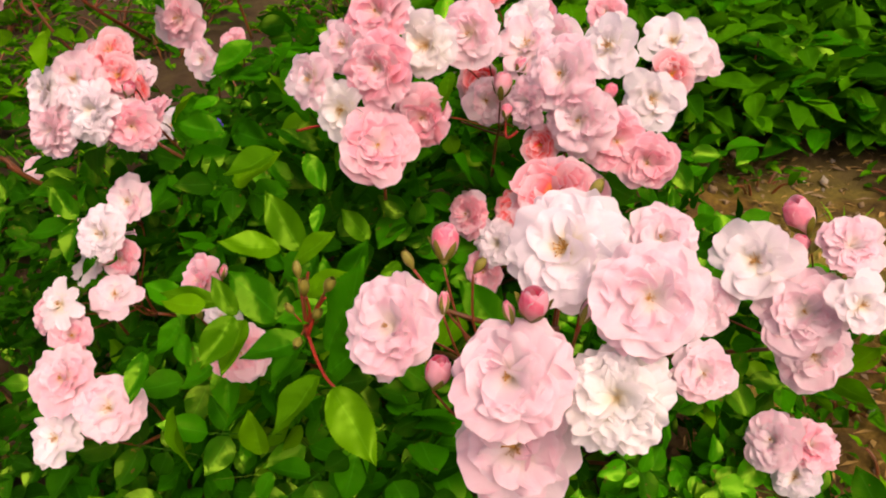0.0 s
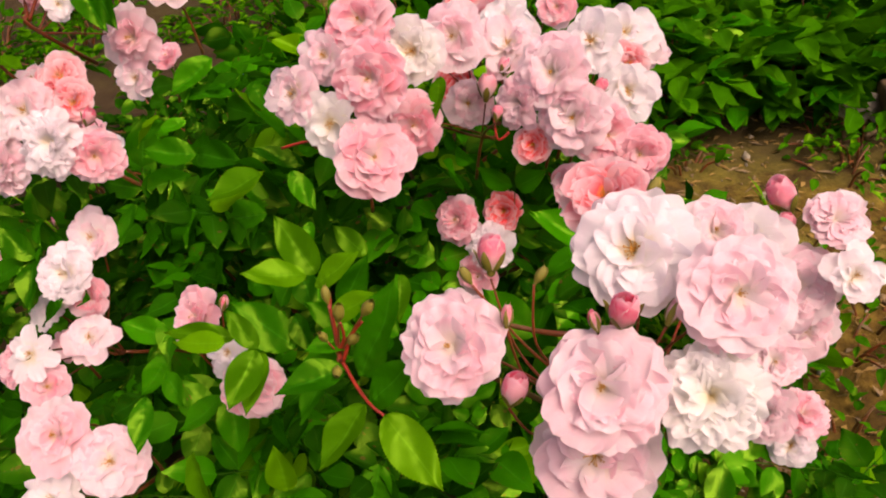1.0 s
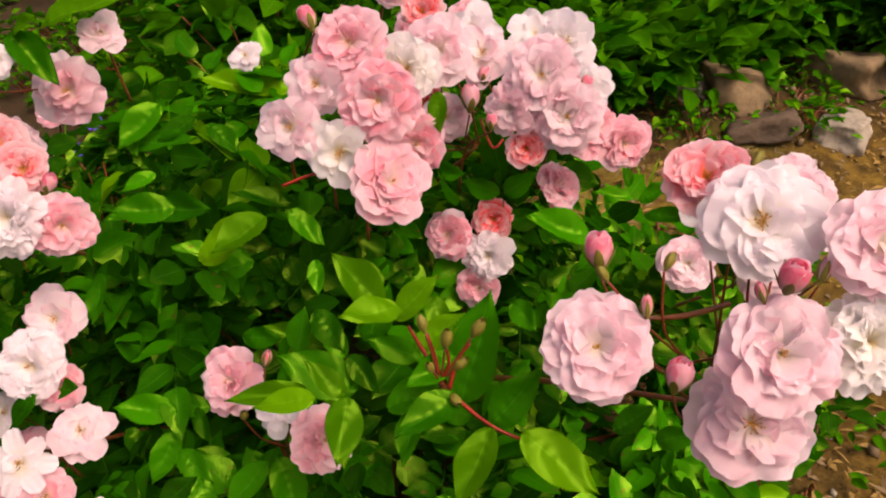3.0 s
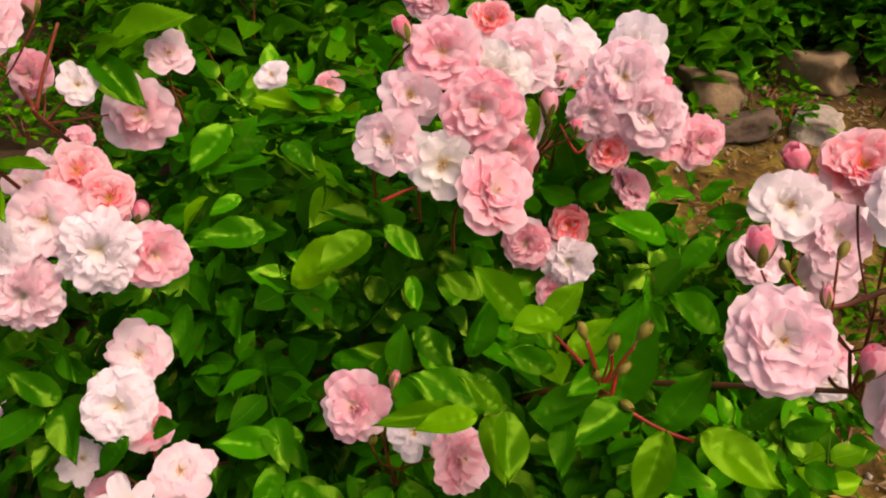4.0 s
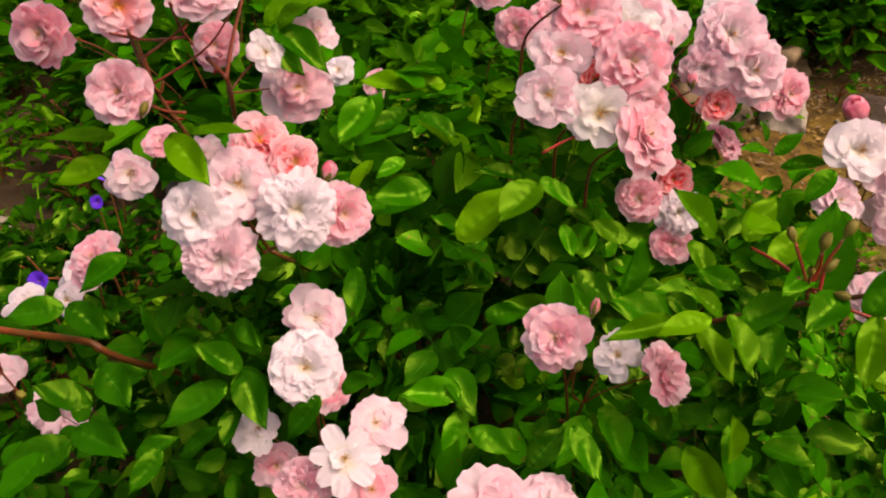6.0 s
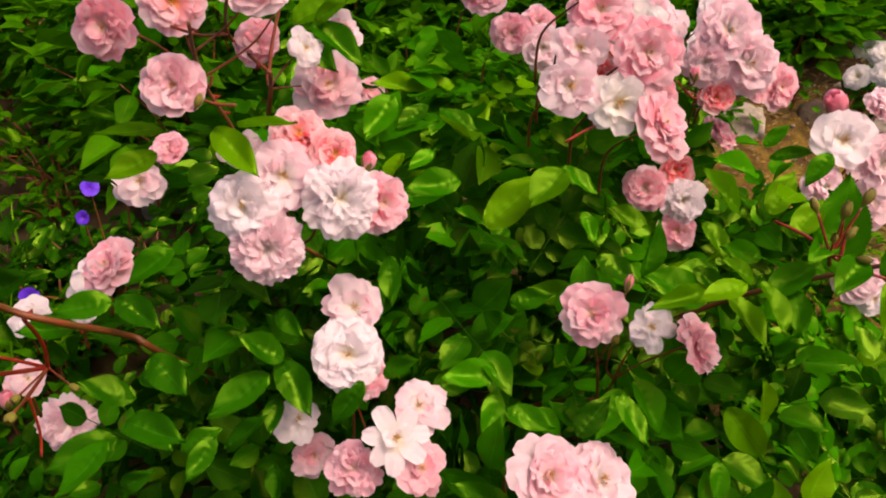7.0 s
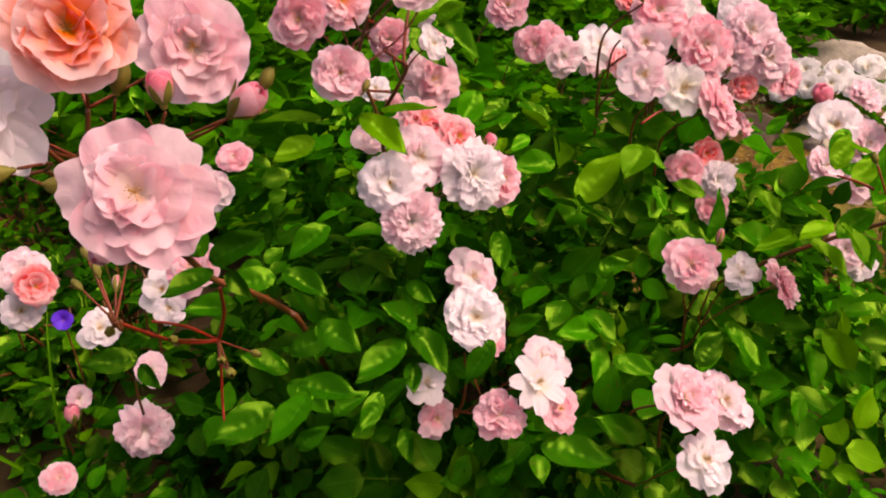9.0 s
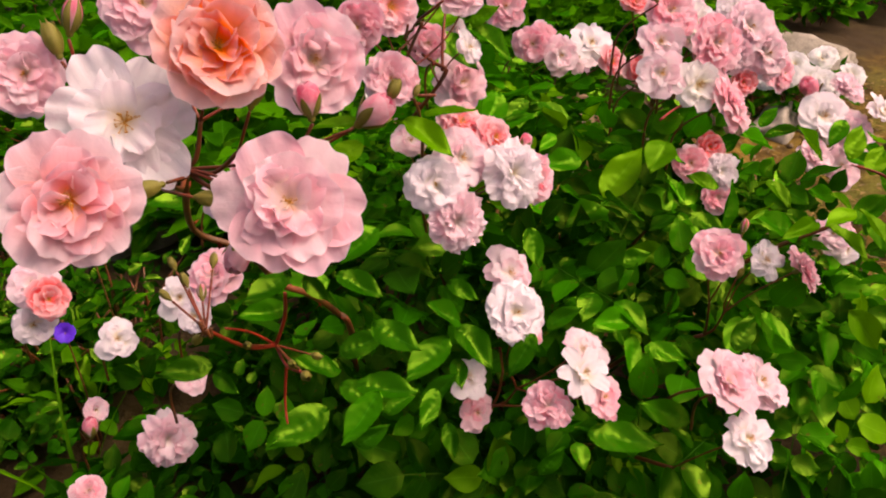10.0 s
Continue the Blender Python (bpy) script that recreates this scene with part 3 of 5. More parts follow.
bud(sp, (0.000, 0.350, 0.614), 0.0040, (0.603, 0.067, 0.795), "tight", "green")
bud(sp, (0.011, 0.301, 0.619), 0.0043, (-0.208, 0.215, 0.954), "tight", "deep")
bud(sp, (0.045, 0.298, 0.619), 0.0054, (0.443, 0.108, 0.890), "tight", "deep")
bud(sp, (0.058, 0.356, 0.648), 0.0045, (0.545, 0.144, 0.826), "tight", "green")

# right hand spray of blush roses
sp = spray(BUSHES["main"], "right hand spray of blush roses")
bloom(sp, (0.214, 0.533, 0.487), 0.0322, (-0.400, -0.680, 0.615), "lax", "white")
bloom(sp, (0.245, 0.504, 0.456), 0.0355, (-0.330, -0.700, 0.633), "full", "blush")
bloom(sp, (0.281, 0.522, 0.502), 0.0260, (-0.079, -0.654, 0.752), "ruffle", "blush")
bloom(sp, (0.273, 0.478, 0.477), 0.0229, (-0.170, -0.812, 0.558), "lax", "white")
bloom(sp, (0.266, 0.518, 0.400), 0.0293, (-0.350, -0.770, 0.533), "open", "blush")
bloom(sp, (0.176, 0.531, 0.450), 0.0262, (-0.250, -0.740, 0.625), "full", "blush")
bud(sp, (0.260, 0.566, 0.501), 0.0146, (-0.431, 0.156, 0.889), "bud", "deep")
bud(sp, (0.253, 0.545, 0.486), 0.0093, (0.083, 0.239, 0.968), "bud", "deep")
bud(sp, (0.260, 0.537, 0.492), 0.0050, (0.409, 0.159, 0.899), "tight", "green")

# low spray of pale roses close to the soil
sp = spray(BUSHES["main"], "low spray of pale roses close to the soil")
bloom(sp, (0.242, 0.518, 0.311), 0.0270, (-0.661, -0.398, 0.636), "full", "blush")
bloom(sp, (0.279, 0.516, 0.305), 0.0253, (0.013, -0.476, 0.880), "ruffle", "pink")
bloom(sp, (0.260, 0.501, 0.282), 0.0205, (-0.612, -0.575, 0.543), "open", "white")

# tall rear spray of pink and white roses
sp = spray(BUSHES["main"], "tall rear spray of pink and white roses")
bloom(sp, (-0.061, 0.619, 0.679), 0.0278, (-0.422, -0.691, 0.587), "full", "pink", True)
bloom(sp, (-0.091, 0.618, 0.656), 0.0247, (-0.589, -0.699, 0.405), "lax", "blush")
bloom(sp, (-0.119, 0.606, 0.635), 0.0251, (-0.604, -0.709, 0.364), "lax", "blush")
bloom(sp, (-0.062, 0.574, 0.648), 0.0283, (-0.429, -0.854, 0.295), "full", "pink", True)
bloom(sp, (-0.094, 0.580, 0.618), 0.0256, (-0.546, -0.778, 0.311), "lax", "cream")
bloom(sp, (-0.065, 0.557, 0.596), 0.0299, (0.160, -0.890, 0.427), "full", "pink")
bloom(sp, (-0.033, 0.589, 0.602), 0.0244, (-0.293, -0.935, 0.199), "full", "pink")
bloom(sp, (-0.027, 0.606, 0.653), 0.0250, (-0.451, -0.837, 0.308), "open", "cream")
bloom(sp, (0.007, 0.623, 0.655), 0.0273, (-0.380, -0.844, 0.379), "full", "blush")
bloom(sp, (0.017, 0.688, 0.591), 0.0210, (-0.360, -0.867, 0.344), "rosette", "rose")
bloom(sp, (0.053, 0.641, 0.640), 0.0273, (-0.276, -0.548, 0.789), "lax", "blush")
bloom(sp, (0.072, 0.584, 0.630), 0.0307, (-0.514, -0.748, 0.419), "full", "blush", True)
bloom(sp, (0.083, 0.568, 0.598), 0.0289, (-0.510, -0.795, 0.328), "full", "blush", True)
bloom(sp, (0.047, 0.594, 0.606), 0.0221, (-0.776, -0.571, 0.266), "ruffle", "blush")
bloom(sp, (0.112, 0.614, 0.640), 0.0265, (-0.481, -0.730, 0.485), "lax", "white")
bloom(sp, (0.115, 0.575, 0.576), 0.0263, (0.150, -0.960, 0.237), "full", "pink")
bloom(sp, (0.057, 0.587, 0.573), 0.0165, (-0.566, -0.720, 0.400), "rosette", "rose")
bloom(sp, (0.230, 0.852, 0.567), 0.0340, (-0.275, -0.669, 0.691), "lax", "white")
bloom(sp, (0.221, 0.817, 0.541), 0.0240, (-0.212, -0.915, 0.343), "full", "coral")
bloom(sp, (0.161, 0.657, 0.576), 0.0270, (-0.206, -0.941, 0.268), "lax", "white")
bloom(sp, (0.136, 0.566, 0.560), 0.0234, (-0.200, -0.950, 0.241), "full", "pink")
bloom(sp, (0.029, 0.697, 0.666), 0.0181, (-0.394, -0.609, 0.688), "rosette", "rose")
bloom(sp, (0.055, 0.661, 0.652), 0.0257, (-0.395, -0.673, 0.625), "lax", "white")
bloom(sp, (0.268, 0.891, 0.532), 0.0290, (-0.350, -0.820, 0.453), "lax", "blush")
bloom(sp, (0.167, 0.895, 0.590), 0.0230, (-0.350, -0.820, 0.453), "full", "pink")
bud(sp, (-0.083, 0.630, 0.697), 0.0076, (-0.156, 0.357, 0.921), "bud", "deep")
bud(sp, (0.033, 0.629, 0.608), 0.0093, (0.200, 0.092, 0.975), "bud", "deep")
bud(sp, (0.048, 0.631, 0.622), 0.0065, (0.200, 0.092, 0.975), "bud", "deep")
bud(sp, (0.033, 0.596, 0.599), 0.0054, (0.200, 0.092, 0.975), "bud", "deep")
bud(sp, (0.109, 0.581, 0.613), 0.0060, (0.470, -0.084, 0.879), "bud", "deep")
bloom(sp, (0.020, 0.650, 0.589), 0.0205, (-0.314, -0.924, 0.218), "open", "blush")
bloom(sp, (0.099, 0.603, 0.522), 0.0249, (0.40, -0.66, 0.64), "full", "pink")

# three small roses under the rear spray
sp = spray(BUSHES["main"], "three small roses under the rear spray")
bloom(sp, (-0.005, 0.622, 0.499), 0.0221, (-0.677, -0.576, 0.458), "full", "pink")
bloom(sp, (0.036, 0.615, 0.503), 0.0179, (-0.599, -0.697, 0.393), "rosette", "rose")
bloom(sp, (0.018, 0.596, 0.483), 0.0227, (-0.571, -0.668, 0.477), "ruffle", "white")
bloom(sp, (0.006, 0.594, 0.456), 0.0186, (-0.626, -0.726, 0.283), "full", "pink")

# mixed spray of white pink and salmon roses
sp = spray(BUSHES["main"], "mixed spray of white pink and salmon roses")
bloom(sp, (-0.303, 0.700, 0.647), 0.0226, (-0.053, -0.705, 0.707), "full", "coral", True)
bloom(sp, (-0.292, 0.676, 0.631), 0.0186, (-0.160, -0.892, 0.422), "open", "coral")
bloom(sp, (-0.333, 0.681, 0.629), 0.0255, (-0.263, -0.842, 0.472), "open", "blush", True)
bloom(sp, (-0.311, 0.648, 0.610), 0.0275, (-0.279, -0.885, 0.373), "ruffle", "white", True)
bloom(sp, (-0.279, 0.646, 0.594), 0.0233, (0.109, -0.964, 0.241), "full", "pink", True)
bloom(sp, (-0.364, 0.671, 0.588), 0.0261, (-0.402, -0.868, 0.292), "ruffle", "blush", True)
bloom(sp, (-0.367, 0.686, 0.619), 0.0246, (-0.574, -0.673, 0.467), "full", "white", True)
bloom(sp, (-0.335, 0.731, 0.639), 0.0166, (-0.365, -0.662, 0.655), "lax", "blush")
bud(sp, (-0.278, 0.660, 0.621), 0.0065, (0.515, -0.227, 0.826), "bud", "deep")

# upper spray of pink roses on a red cane
sp = spray(BUSHES["main"], "upper spray of pink roses on a red cane", (-0.311, 0.714, 0.678))
bloom(sp, (-0.250, 0.734, 0.660), 0.0265, (-0.337, -0.911, 0.237), "broad", "shell", True)
bloom(sp, (-0.309, 0.720, 0.710), 0.0163, (-0.541, -0.756, 0.368), "full", "pink")
bloom(sp, (-0.284, 0.697, 0.701), 0.0137, (-0.095, -0.957, 0.276), "lax", "white")
bloom(sp, (-0.212, 0.757, 0.692), 0.0182, (0.015, -0.762, 0.647), "lax", "blush")

# pink roses at the top of the bush
sp = spray(BUSHES["main"], "pink roses at the top of the bush", (-0.360, 0.706, 0.701))
bloom(sp, (-0.384, 0.698, 0.706), 0.0194, (-0.561, -0.698, 0.445), "rosette", "shell", True)
bloom(sp, (-0.415, 0.692, 0.749), 0.0188, (-0.703, -0.703, 0.107), "full", "pink")
bloom(sp, (-0.367, 0.701, 0.752), 0.0197, (-0.410, -0.880, 0.240), "open", "salmon", True)
bloom(sp, (-0.323, 0.675, 0.760), 0.0246, (-0.300, -0.720, 0.626), "full", "shell", True)
bud(sp, (-0.293, 0.682, 0.757), 0.0070, (0.100, -0.100, 0.990), "bud", "deep")
bud(sp, (-0.376, 0.684, 0.694), 0.0039, (0.515, -0.227, 0.826), "tight", "green")

# hanging spray of blush roses
sp = spray(BUSHES["main"], "hanging spray of blush roses")
bloom(sp, (-0.312, 0.663, 0.518), 0.0227, (-0.189, -0.771, 0.609), "lax", "blush")
bloom(sp, (-0.338, 0.643, 0.497), 0.0280, (-0.300, -0.769, 0.565), "full", "white", True)
bloom(sp, (-0.325, 0.643, 0.469), 0.0188, (0.003, -0.956, 0.293), "full", "pink")
bloom(sp, (-0.316, 0.596, 0.462), 0.0218, (0.039, -0.651, 0.758), "lax", "blush")
bloom(sp, (-0.355, 0.573, 0.471), 0.0231, (-0.178, -0.720, 0.670), "single", "white", True)
bloom(sp, (-0.382, 0.595, 0.449), 0.0196, (-0.545, -0.527, 0.652), "ruffle", "pink")
bloom(sp, (-0.347, 0.562, 0.444), 0.0196, (-0.035, -0.851, 0.524), "lax", "pink")
bloom(sp, (-0.375, 0.675, 0.446), 0.0181, (-0.313, -0.603, 0.734), "lax", "white")
bloom(sp, (-0.370, 0.675, 0.404), 0.0178, (-0.204, -0.839, 0.505), "lax", "pink")

# pink pair with a white rose below
sp = spray(BUSHES["main"], "pink pair with a white rose below")
bloom(sp, (-0.313, 0.475, 0.468), 0.0256, (-0.045, -0.658, 0.752), "broad", "shell", True)
bloom(sp, (-0.278, 0.462, 0.447), 0.0259, (0.151, -0.684, 0.713), "open", "blush", True)
bloom(sp, (-0.324, 0.456, 0.427), 0.0225, (-0.169, -0.717, 0.676), "splay", "white")

# small pink and white trio
sp = spray(BUSHES["main"], "small pink and white trio")
bloom(sp, (-0.213, 0.520, 0.513), 0.0222, (-0.572, -0.524, 0.631), "broad", "pink", True)
bloom(sp, (-0.188, 0.488, 0.501), 0.0164, (-0.395, -0.667, 0.632), "splay", "white")
bloom(sp, (-0.169, 0.460, 0.489), 0.0215, (0.260, -0.850, 0.458), "full", "pink", True)
bud(sp, (-0.185, 0.510, 0.526), 0.0053, (0.377, -0.104, 0.920), "tight", "deep")
bud(sp, (-0.209, 0.505, 0.494), 0.0043, (0.120, -0.425, 0.897), "tight", "green")

# flowers along the back of the bush
sp = spray(BUSHES["rear"], "flowers along the back of the bush")
bloom(sp, (-0.069, 1.001, 0.579), 0.0193, (-0.376, -0.651, 0.659), "open", "white")
bloom(sp, (0.021, 1.068, 0.523), 0.0204, (-0.191, -0.915, 0.355), "full", "pink")
bloom(sp, (0.084, 0.864, 0.600), 0.0247, (-0.769, -0.574, 0.281), "full", "pink")
bloom(sp, (0.102, 0.832, 0.581), 0.0264, (-0.534, -0.822, 0.197), "full", "blush")
bloom(sp, (0.085, 0.899, 0.648), 0.0282, (-0.649, -0.659, 0.380), "full", "pink")
bloom(sp, (0.305, 2.052, 0.347), 0.0358, (-0.229, -0.829, 0.510), "open", "white")

# big near spray of blush and coral roses
sp = spray(BUSHES["near"], "big near spray of blush and coral roses", (-0.595, 0.649, 0.728))
bloom(sp, (-0.621, 0.548, 0.738), 0.0264, (-0.509, -0.763, 0.398), "broad", "shell", True)
bloom(sp, (-0.641, 0.606, 0.772), 0.0270, (-0.391, -0.845, 0.364), "splay", "white", True)
bloom(sp, (-0.684, 0.581, 0.761), 0.0226, (-0.440, -0.839, 0.319), "broad", "salmon", True)
bloom(sp, (-0.611, 0.578, 0.794), 0.0223, (-0.437, -0.811, 0.388), "rosette", "orange", True)
bloom(sp, (-0.561, 0.581, 0.774), 0.0234, (-0.452, -0.854, 0.257), "broad", "shell", True)
bloom(sp, (-0.656, 0.640, 0.793), 0.0164, (-0.610, -0.720, 0.331), "full", "shell", True)
bloom(sp, (-0.591, 0.650, 0.805), 0.0194, (-0.528, -0.728, 0.438), "full", "shell")
bud(sp, (-0.620, 0.590, 0.707), 0.0070, (-0.748, -0.274, -0.605), "bud", "deep")
bud(sp, (-0.562, 0.553, 0.752), 0.0082, (0.410, -0.748, 0.521), "bud", "deep")
bud(sp, (-0.596, 0.553, 0.768), 0.0061, (0.144, 0.067, 0.987), "bud", "deep")
bud(sp, (-0.646, 0.597, 0.747), 0.0052, (-0.909, 0.416, -0.038), "tight", "green")
bud(sp, (-0.635, 0.578, 0.741), 0.0048, (0.285, -0.955, -0.077), "tight", "green")
bud(sp, (-0.594, 0.586, 0.769), 0.0058, (0.359, -0.303, 0.883), "tight", "green")
bud(sp, (-0.553, 0.548, 0.759), 0.0042, (0.406, -0.376, 0.833), "tight", "green")
bud(sp, (-0.636, 0.628, 0.809), 0.0058, (0.381, -0.221, 0.898), "tight", "deep")
bud(sp, (-0.644, 0.632, 0.802), 0.0054, (0.061, 0.223, 0.973), "tight", "green")

# low pale roses at the foot of the bush
sp = spray(BUSHES["low"], "low pale roses at the foot of the bush")
bloom(sp, (-0.478, 1.016, 0.320), 0.0316, (-0.263, -0.916, 0.302), "ruffle", "blush")
bloom(sp, (-0.572, 1.015, 0.331), 0.0171, (0.021, -0.738, 0.675), "full", "pink")
bloom(sp, (-0.481, 1.156, 0.466), 0.0237, (-0.065, -0.939, 0.339), "rosette", "rose")
bloom(sp, (-0.480, 1.183, 0.480), 0.0292, (-0.301, -0.669, 0.680), "open", "blush")
bloom(sp, (-0.500, 1.174, 0.439), 0.0231, (-0.260, -0.934, 0.246), "open", "white")
bloom(sp, (-0.456, 1.088, 0.419), 0.0228, (-0.096, -0.851, 0.516), "lax", "white")
bloom(sp, (-0.397, 1.042, 0.449), 0.0243, (-0.133, -0.853, 0.505), "lax", "white")
bloom(sp, (-0.506, 0.873, 0.471), 0.0149, (-0.137, -0.874, 0.465), "open", "blush")
bud(sp, (-0.512, 1.112, 0.326), 0.0105, (0.177, -0.039, 0.983), "bud", "deep")
bloom(sp, (-0.495, 1.120, 0.336), 0.0150, (-0.119, -0.881, 0.458), "open", "blush")
bloom(sp, (-0.325, 1.011, 0.544), 0.0260, (-0.332, -0.904, 0.269), "lax", "blush")
bloom(sp, (-0.394, 0.974, 0.494), 0.0300, (-0.450, -0.250, 0.857), "full", "pink")
bloom(sp, (-0.430, 0.972, 0.462), 0.0190, (-0.620, -0.480, 0.620), "open", "white")
bloom(sp, (-0.283, 1.018, 0.565), 0.0200, (-0.400, -0.500, 0.768), "full", "pink")

# small unopened buds on a red shoot
sp = spray(BUSHES["tips"], "small unopened buds on a red shoot", (-0.107, 0.409, 0.544))
bud(sp, (-0.102, 0.404, 0.575), 0.0052, (0.157, -0.161, 0.974), "tight", "green")
bud(sp, (-0.086, 0.398, 0.579), 0.0050, (0.517, -0.246, 0.820), "tight", "green")
bud(sp, (-0.108, 0.421, 0.577), 0.0042, (-0.037, 0.346, 0.938), "tight", "green")
bud(sp, (-0.113, 0.405, 0.560), 0.0036, (-0.332, -0.208, 0.920), "tight", "green")
bud(sp, (-0.097, 0.402, 0.557), 0.0044, (0.575, -0.374, 0.728), "tight", "green")
bud(sp, (-0.108, 0.388, 0.548), 0.0042, (-0.061, -0.985, 0.164), "tight", "green")

# tiny brown buds on a red shoot
sp = spray(BUSHES["neartips"], "tiny brown buds on a red shoot", (-0.594, 0.678, 0.628))
bud(sp, (-0.581, 0.692, 0.641), 0.0042, (0.583, 0.591, 0.558), "tight", "deep")
bud(sp, (-0.569, 0.690, 0.656), 0.0036, (0.631, 0.312, 0.710), "tight", "green")
bud(sp, (-0.588, 0.693, 0.653), 0.0036, (0.211, 0.502, 0.839), "tight", "green")
bud(sp, (-0.588, 0.700, 0.662), 0.0034, (0.147, 0.545, 0.825), "tight", "green")
bud(sp, (-0.598, 0.700, 0.647), 0.0034, (-0.130, 0.754, 0.644), "tight", "green")
bud(sp, (-0.594, 0.690, 0.618), 0.0044, (0.009, 0.784, -0.621), "tight", "green")
sp = spray(BUSHES["neartips"], "brown buds under a red fork", (-0.505, 0.745, 0.541))
bud(sp, (-0.555, 0.703, 0.585), 0.0040, (-0.631, -0.531, 0.565), "tight", "green")
bud(sp, (-0.534, 0.693, 0.560), 0.0042, (-0.461, -0.834, 0.303), "tight", "green")
bud(sp, (-0.542, 0.671, 0.563), 0.0050, (-0.435, -0.861, 0.262), "tight", "green")
bud(sp, (-0.501, 0.708, 0.540), 0.0040, (0.114, -0.993, -0.027), "tight", "green")

# larger leaves that stand out
leaf((-0.117, 0.428, 0.588), (-0.153, 0.424, 0.597), (0.211, -0.365, 0.907), 0.57, "y")
leaf((-0.115, 0.447, 0.567), (-0.087, 0.445, 0.589), (-0.016, -0.297, 0.955), 0.56, "y")
leaf((-0.115, 0.469, 0.563), (-0.135, 0.487, 0.600), (-0.133, -0.589, 0.797), 0.55, "y")
leaf((-0.110, 0.432, 0.553), (-0.078, 0.429, 0.567), (-0.336, -0.486, 0.807), 0.59, "y")
leaf((-0.172, 0.457, 0.533), (-0.218, 0.466, 0.543), (0.136, -0.707, 0.694), 0.35, "y")
leaf((-0.156, 0.434, 0.539), (-0.171, 0.446, 0.563), (-0.339, -0.199, 0.920), 0.51, "y")
leaf((-0.156, 0.429, 0.542), (-0.176, 0.404, 0.520), (0.214, -0.648, 0.731), 0.60, "y")
leaf((-0.096, 0.409, 0.524), (-0.062, 0.421, 0.582), (-0.196, -0.232, 0.953), 0.57, "m")
leaf((-0.093, 0.379, 0.527), (-0.066, 0.369, 0.563), (-0.252, -0.481, 0.839), 0.51, "m")
leaf((-0.095, 0.372, 0.534), (-0.126, 0.361, 0.502), (-0.197, -0.382, 0.903), 0.50, "y")
leaf((-0.086, 0.357, 0.538), (-0.062, 0.324, 0.509), (-0.232, -0.517, 0.824), 0.55, "y")
leaf((-0.104, 0.391, 0.545), (-0.144, 0.385, 0.546), (-0.212, -0.436, 0.874), 0.57, "m")
leaf((-0.118, 0.426, 0.517), (-0.140, 0.406, 0.500), (-0.355, -0.243, 0.903), 0.58, "m")
leaf((-0.150, 0.592, 0.581), (-0.192, 0.591, 0.565), (-0.233, -0.383, 0.894), 0.70, "y")
leaf((-0.130, 0.612, 0.571), (-0.115, 0.590, 0.544), (-0.244, -0.185, 0.952), 0.51, "m")
leaf((-0.120, 0.639, 0.563), (-0.163, 0.648, 0.582), (0.127, -0.688, 0.715), 0.40, "m")
leaf((-0.204, 0.651, 0.580), (-0.248, 0.666, 0.585), (-0.048, -0.738, 0.673), 0.57, "m")
leaf((-0.154, 0.675, 0.511), (-0.188, 0.685, 0.538), (-0.326, -0.130, 0.936), 0.50, "m")
leaf((-0.160, 0.649, 0.518), (-0.212, 0.662, 0.516), (0.110, -0.684, 0.721), 0.59, "m")
leaf((-0.169, 0.655, 0.516), (-0.183, 0.639, 0.495), (-0.394, -0.503, 0.769), 0.50, "m")
leaf((-0.108, 0.554, 0.476), (-0.081, 0.557, 0.520), (0.128, -0.768, 0.627), 0.50, "m")
leaf((-0.136, 0.577, 0.503), (-0.128, 0.540, 0.484), (-0.308, -0.529, 0.791), 0.56, "m")
leaf((-0.139, 0.477, 0.503), (-0.180, 0.501, 0.533), (-0.353, -0.606, 0.713), 0.59, "m")
leaf((-0.157, 0.450, 0.524), (-0.170, 0.416, 0.503), (0.000, -0.419, 0.908), 0.50, "y")
leaf((0.015, 0.434, 0.510), (-0.013, 0.456, 0.539), (-0.068, -0.635, 0.769), 0.58, "m")
leaf((-0.093, 0.417, 0.551), (-0.126, 0.410, 0.550), (-0.235, -0.702, 0.673), 0.55, "m")
leaf((0.173, 0.609, 0.492), (0.170, 0.614, 0.515), (-0.105, -0.343, 0.933), 0.56, "m")
leaf((0.176, 0.608, 0.479), (0.139, 0.620, 0.491), (-0.001, -0.442, 0.897), 0.40, "m")
leaf((0.180, 0.604, 0.476), (0.205, 0.589, 0.494), (0.150, -0.460, 0.875), 0.57, "m")
leaf((0.181, 0.598, 0.464), (0.206, 0.560, 0.472), (-0.139, -0.470, 0.872), 0.40, "m")
leaf((-0.242, 0.685, 0.458), (-0.208, 0.651, 0.455), (0.147, -0.635, 0.759), 0.57, "m")
leaf((-0.269, 0.680, 0.399), (-0.233, 0.647, 0.407), (-0.299, -0.229, 0.926), 0.55, "m")
leaf((-0.247, 0.771, 0.701), (-0.193, 0.745, 0.724), (-0.007, -0.421, 0.907), 0.56, "y")
leaf((-0.266, 0.745, 0.705), (-0.253, 0.712, 0.675), (-0.413, -0.327, 0.850), 0.56, "m")
leaf((-0.123, 0.572, 0.455), (-0.127, 0.596, 0.483), (-0.286, -0.495, 0.820), 0.56, "m")
leaf((-0.187, 0.630, 0.466), (-0.159, 0.604, 0.469), (-0.080, -0.823, 0.562), 0.53, "m")
leaf((-0.173, 0.430, 0.549), (-0.206, 0.443, 0.549), (-0.451, -0.231, 0.862), 0.53, "y")
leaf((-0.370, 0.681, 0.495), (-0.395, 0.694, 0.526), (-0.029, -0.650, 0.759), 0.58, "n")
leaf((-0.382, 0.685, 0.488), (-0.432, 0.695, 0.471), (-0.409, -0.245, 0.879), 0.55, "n")
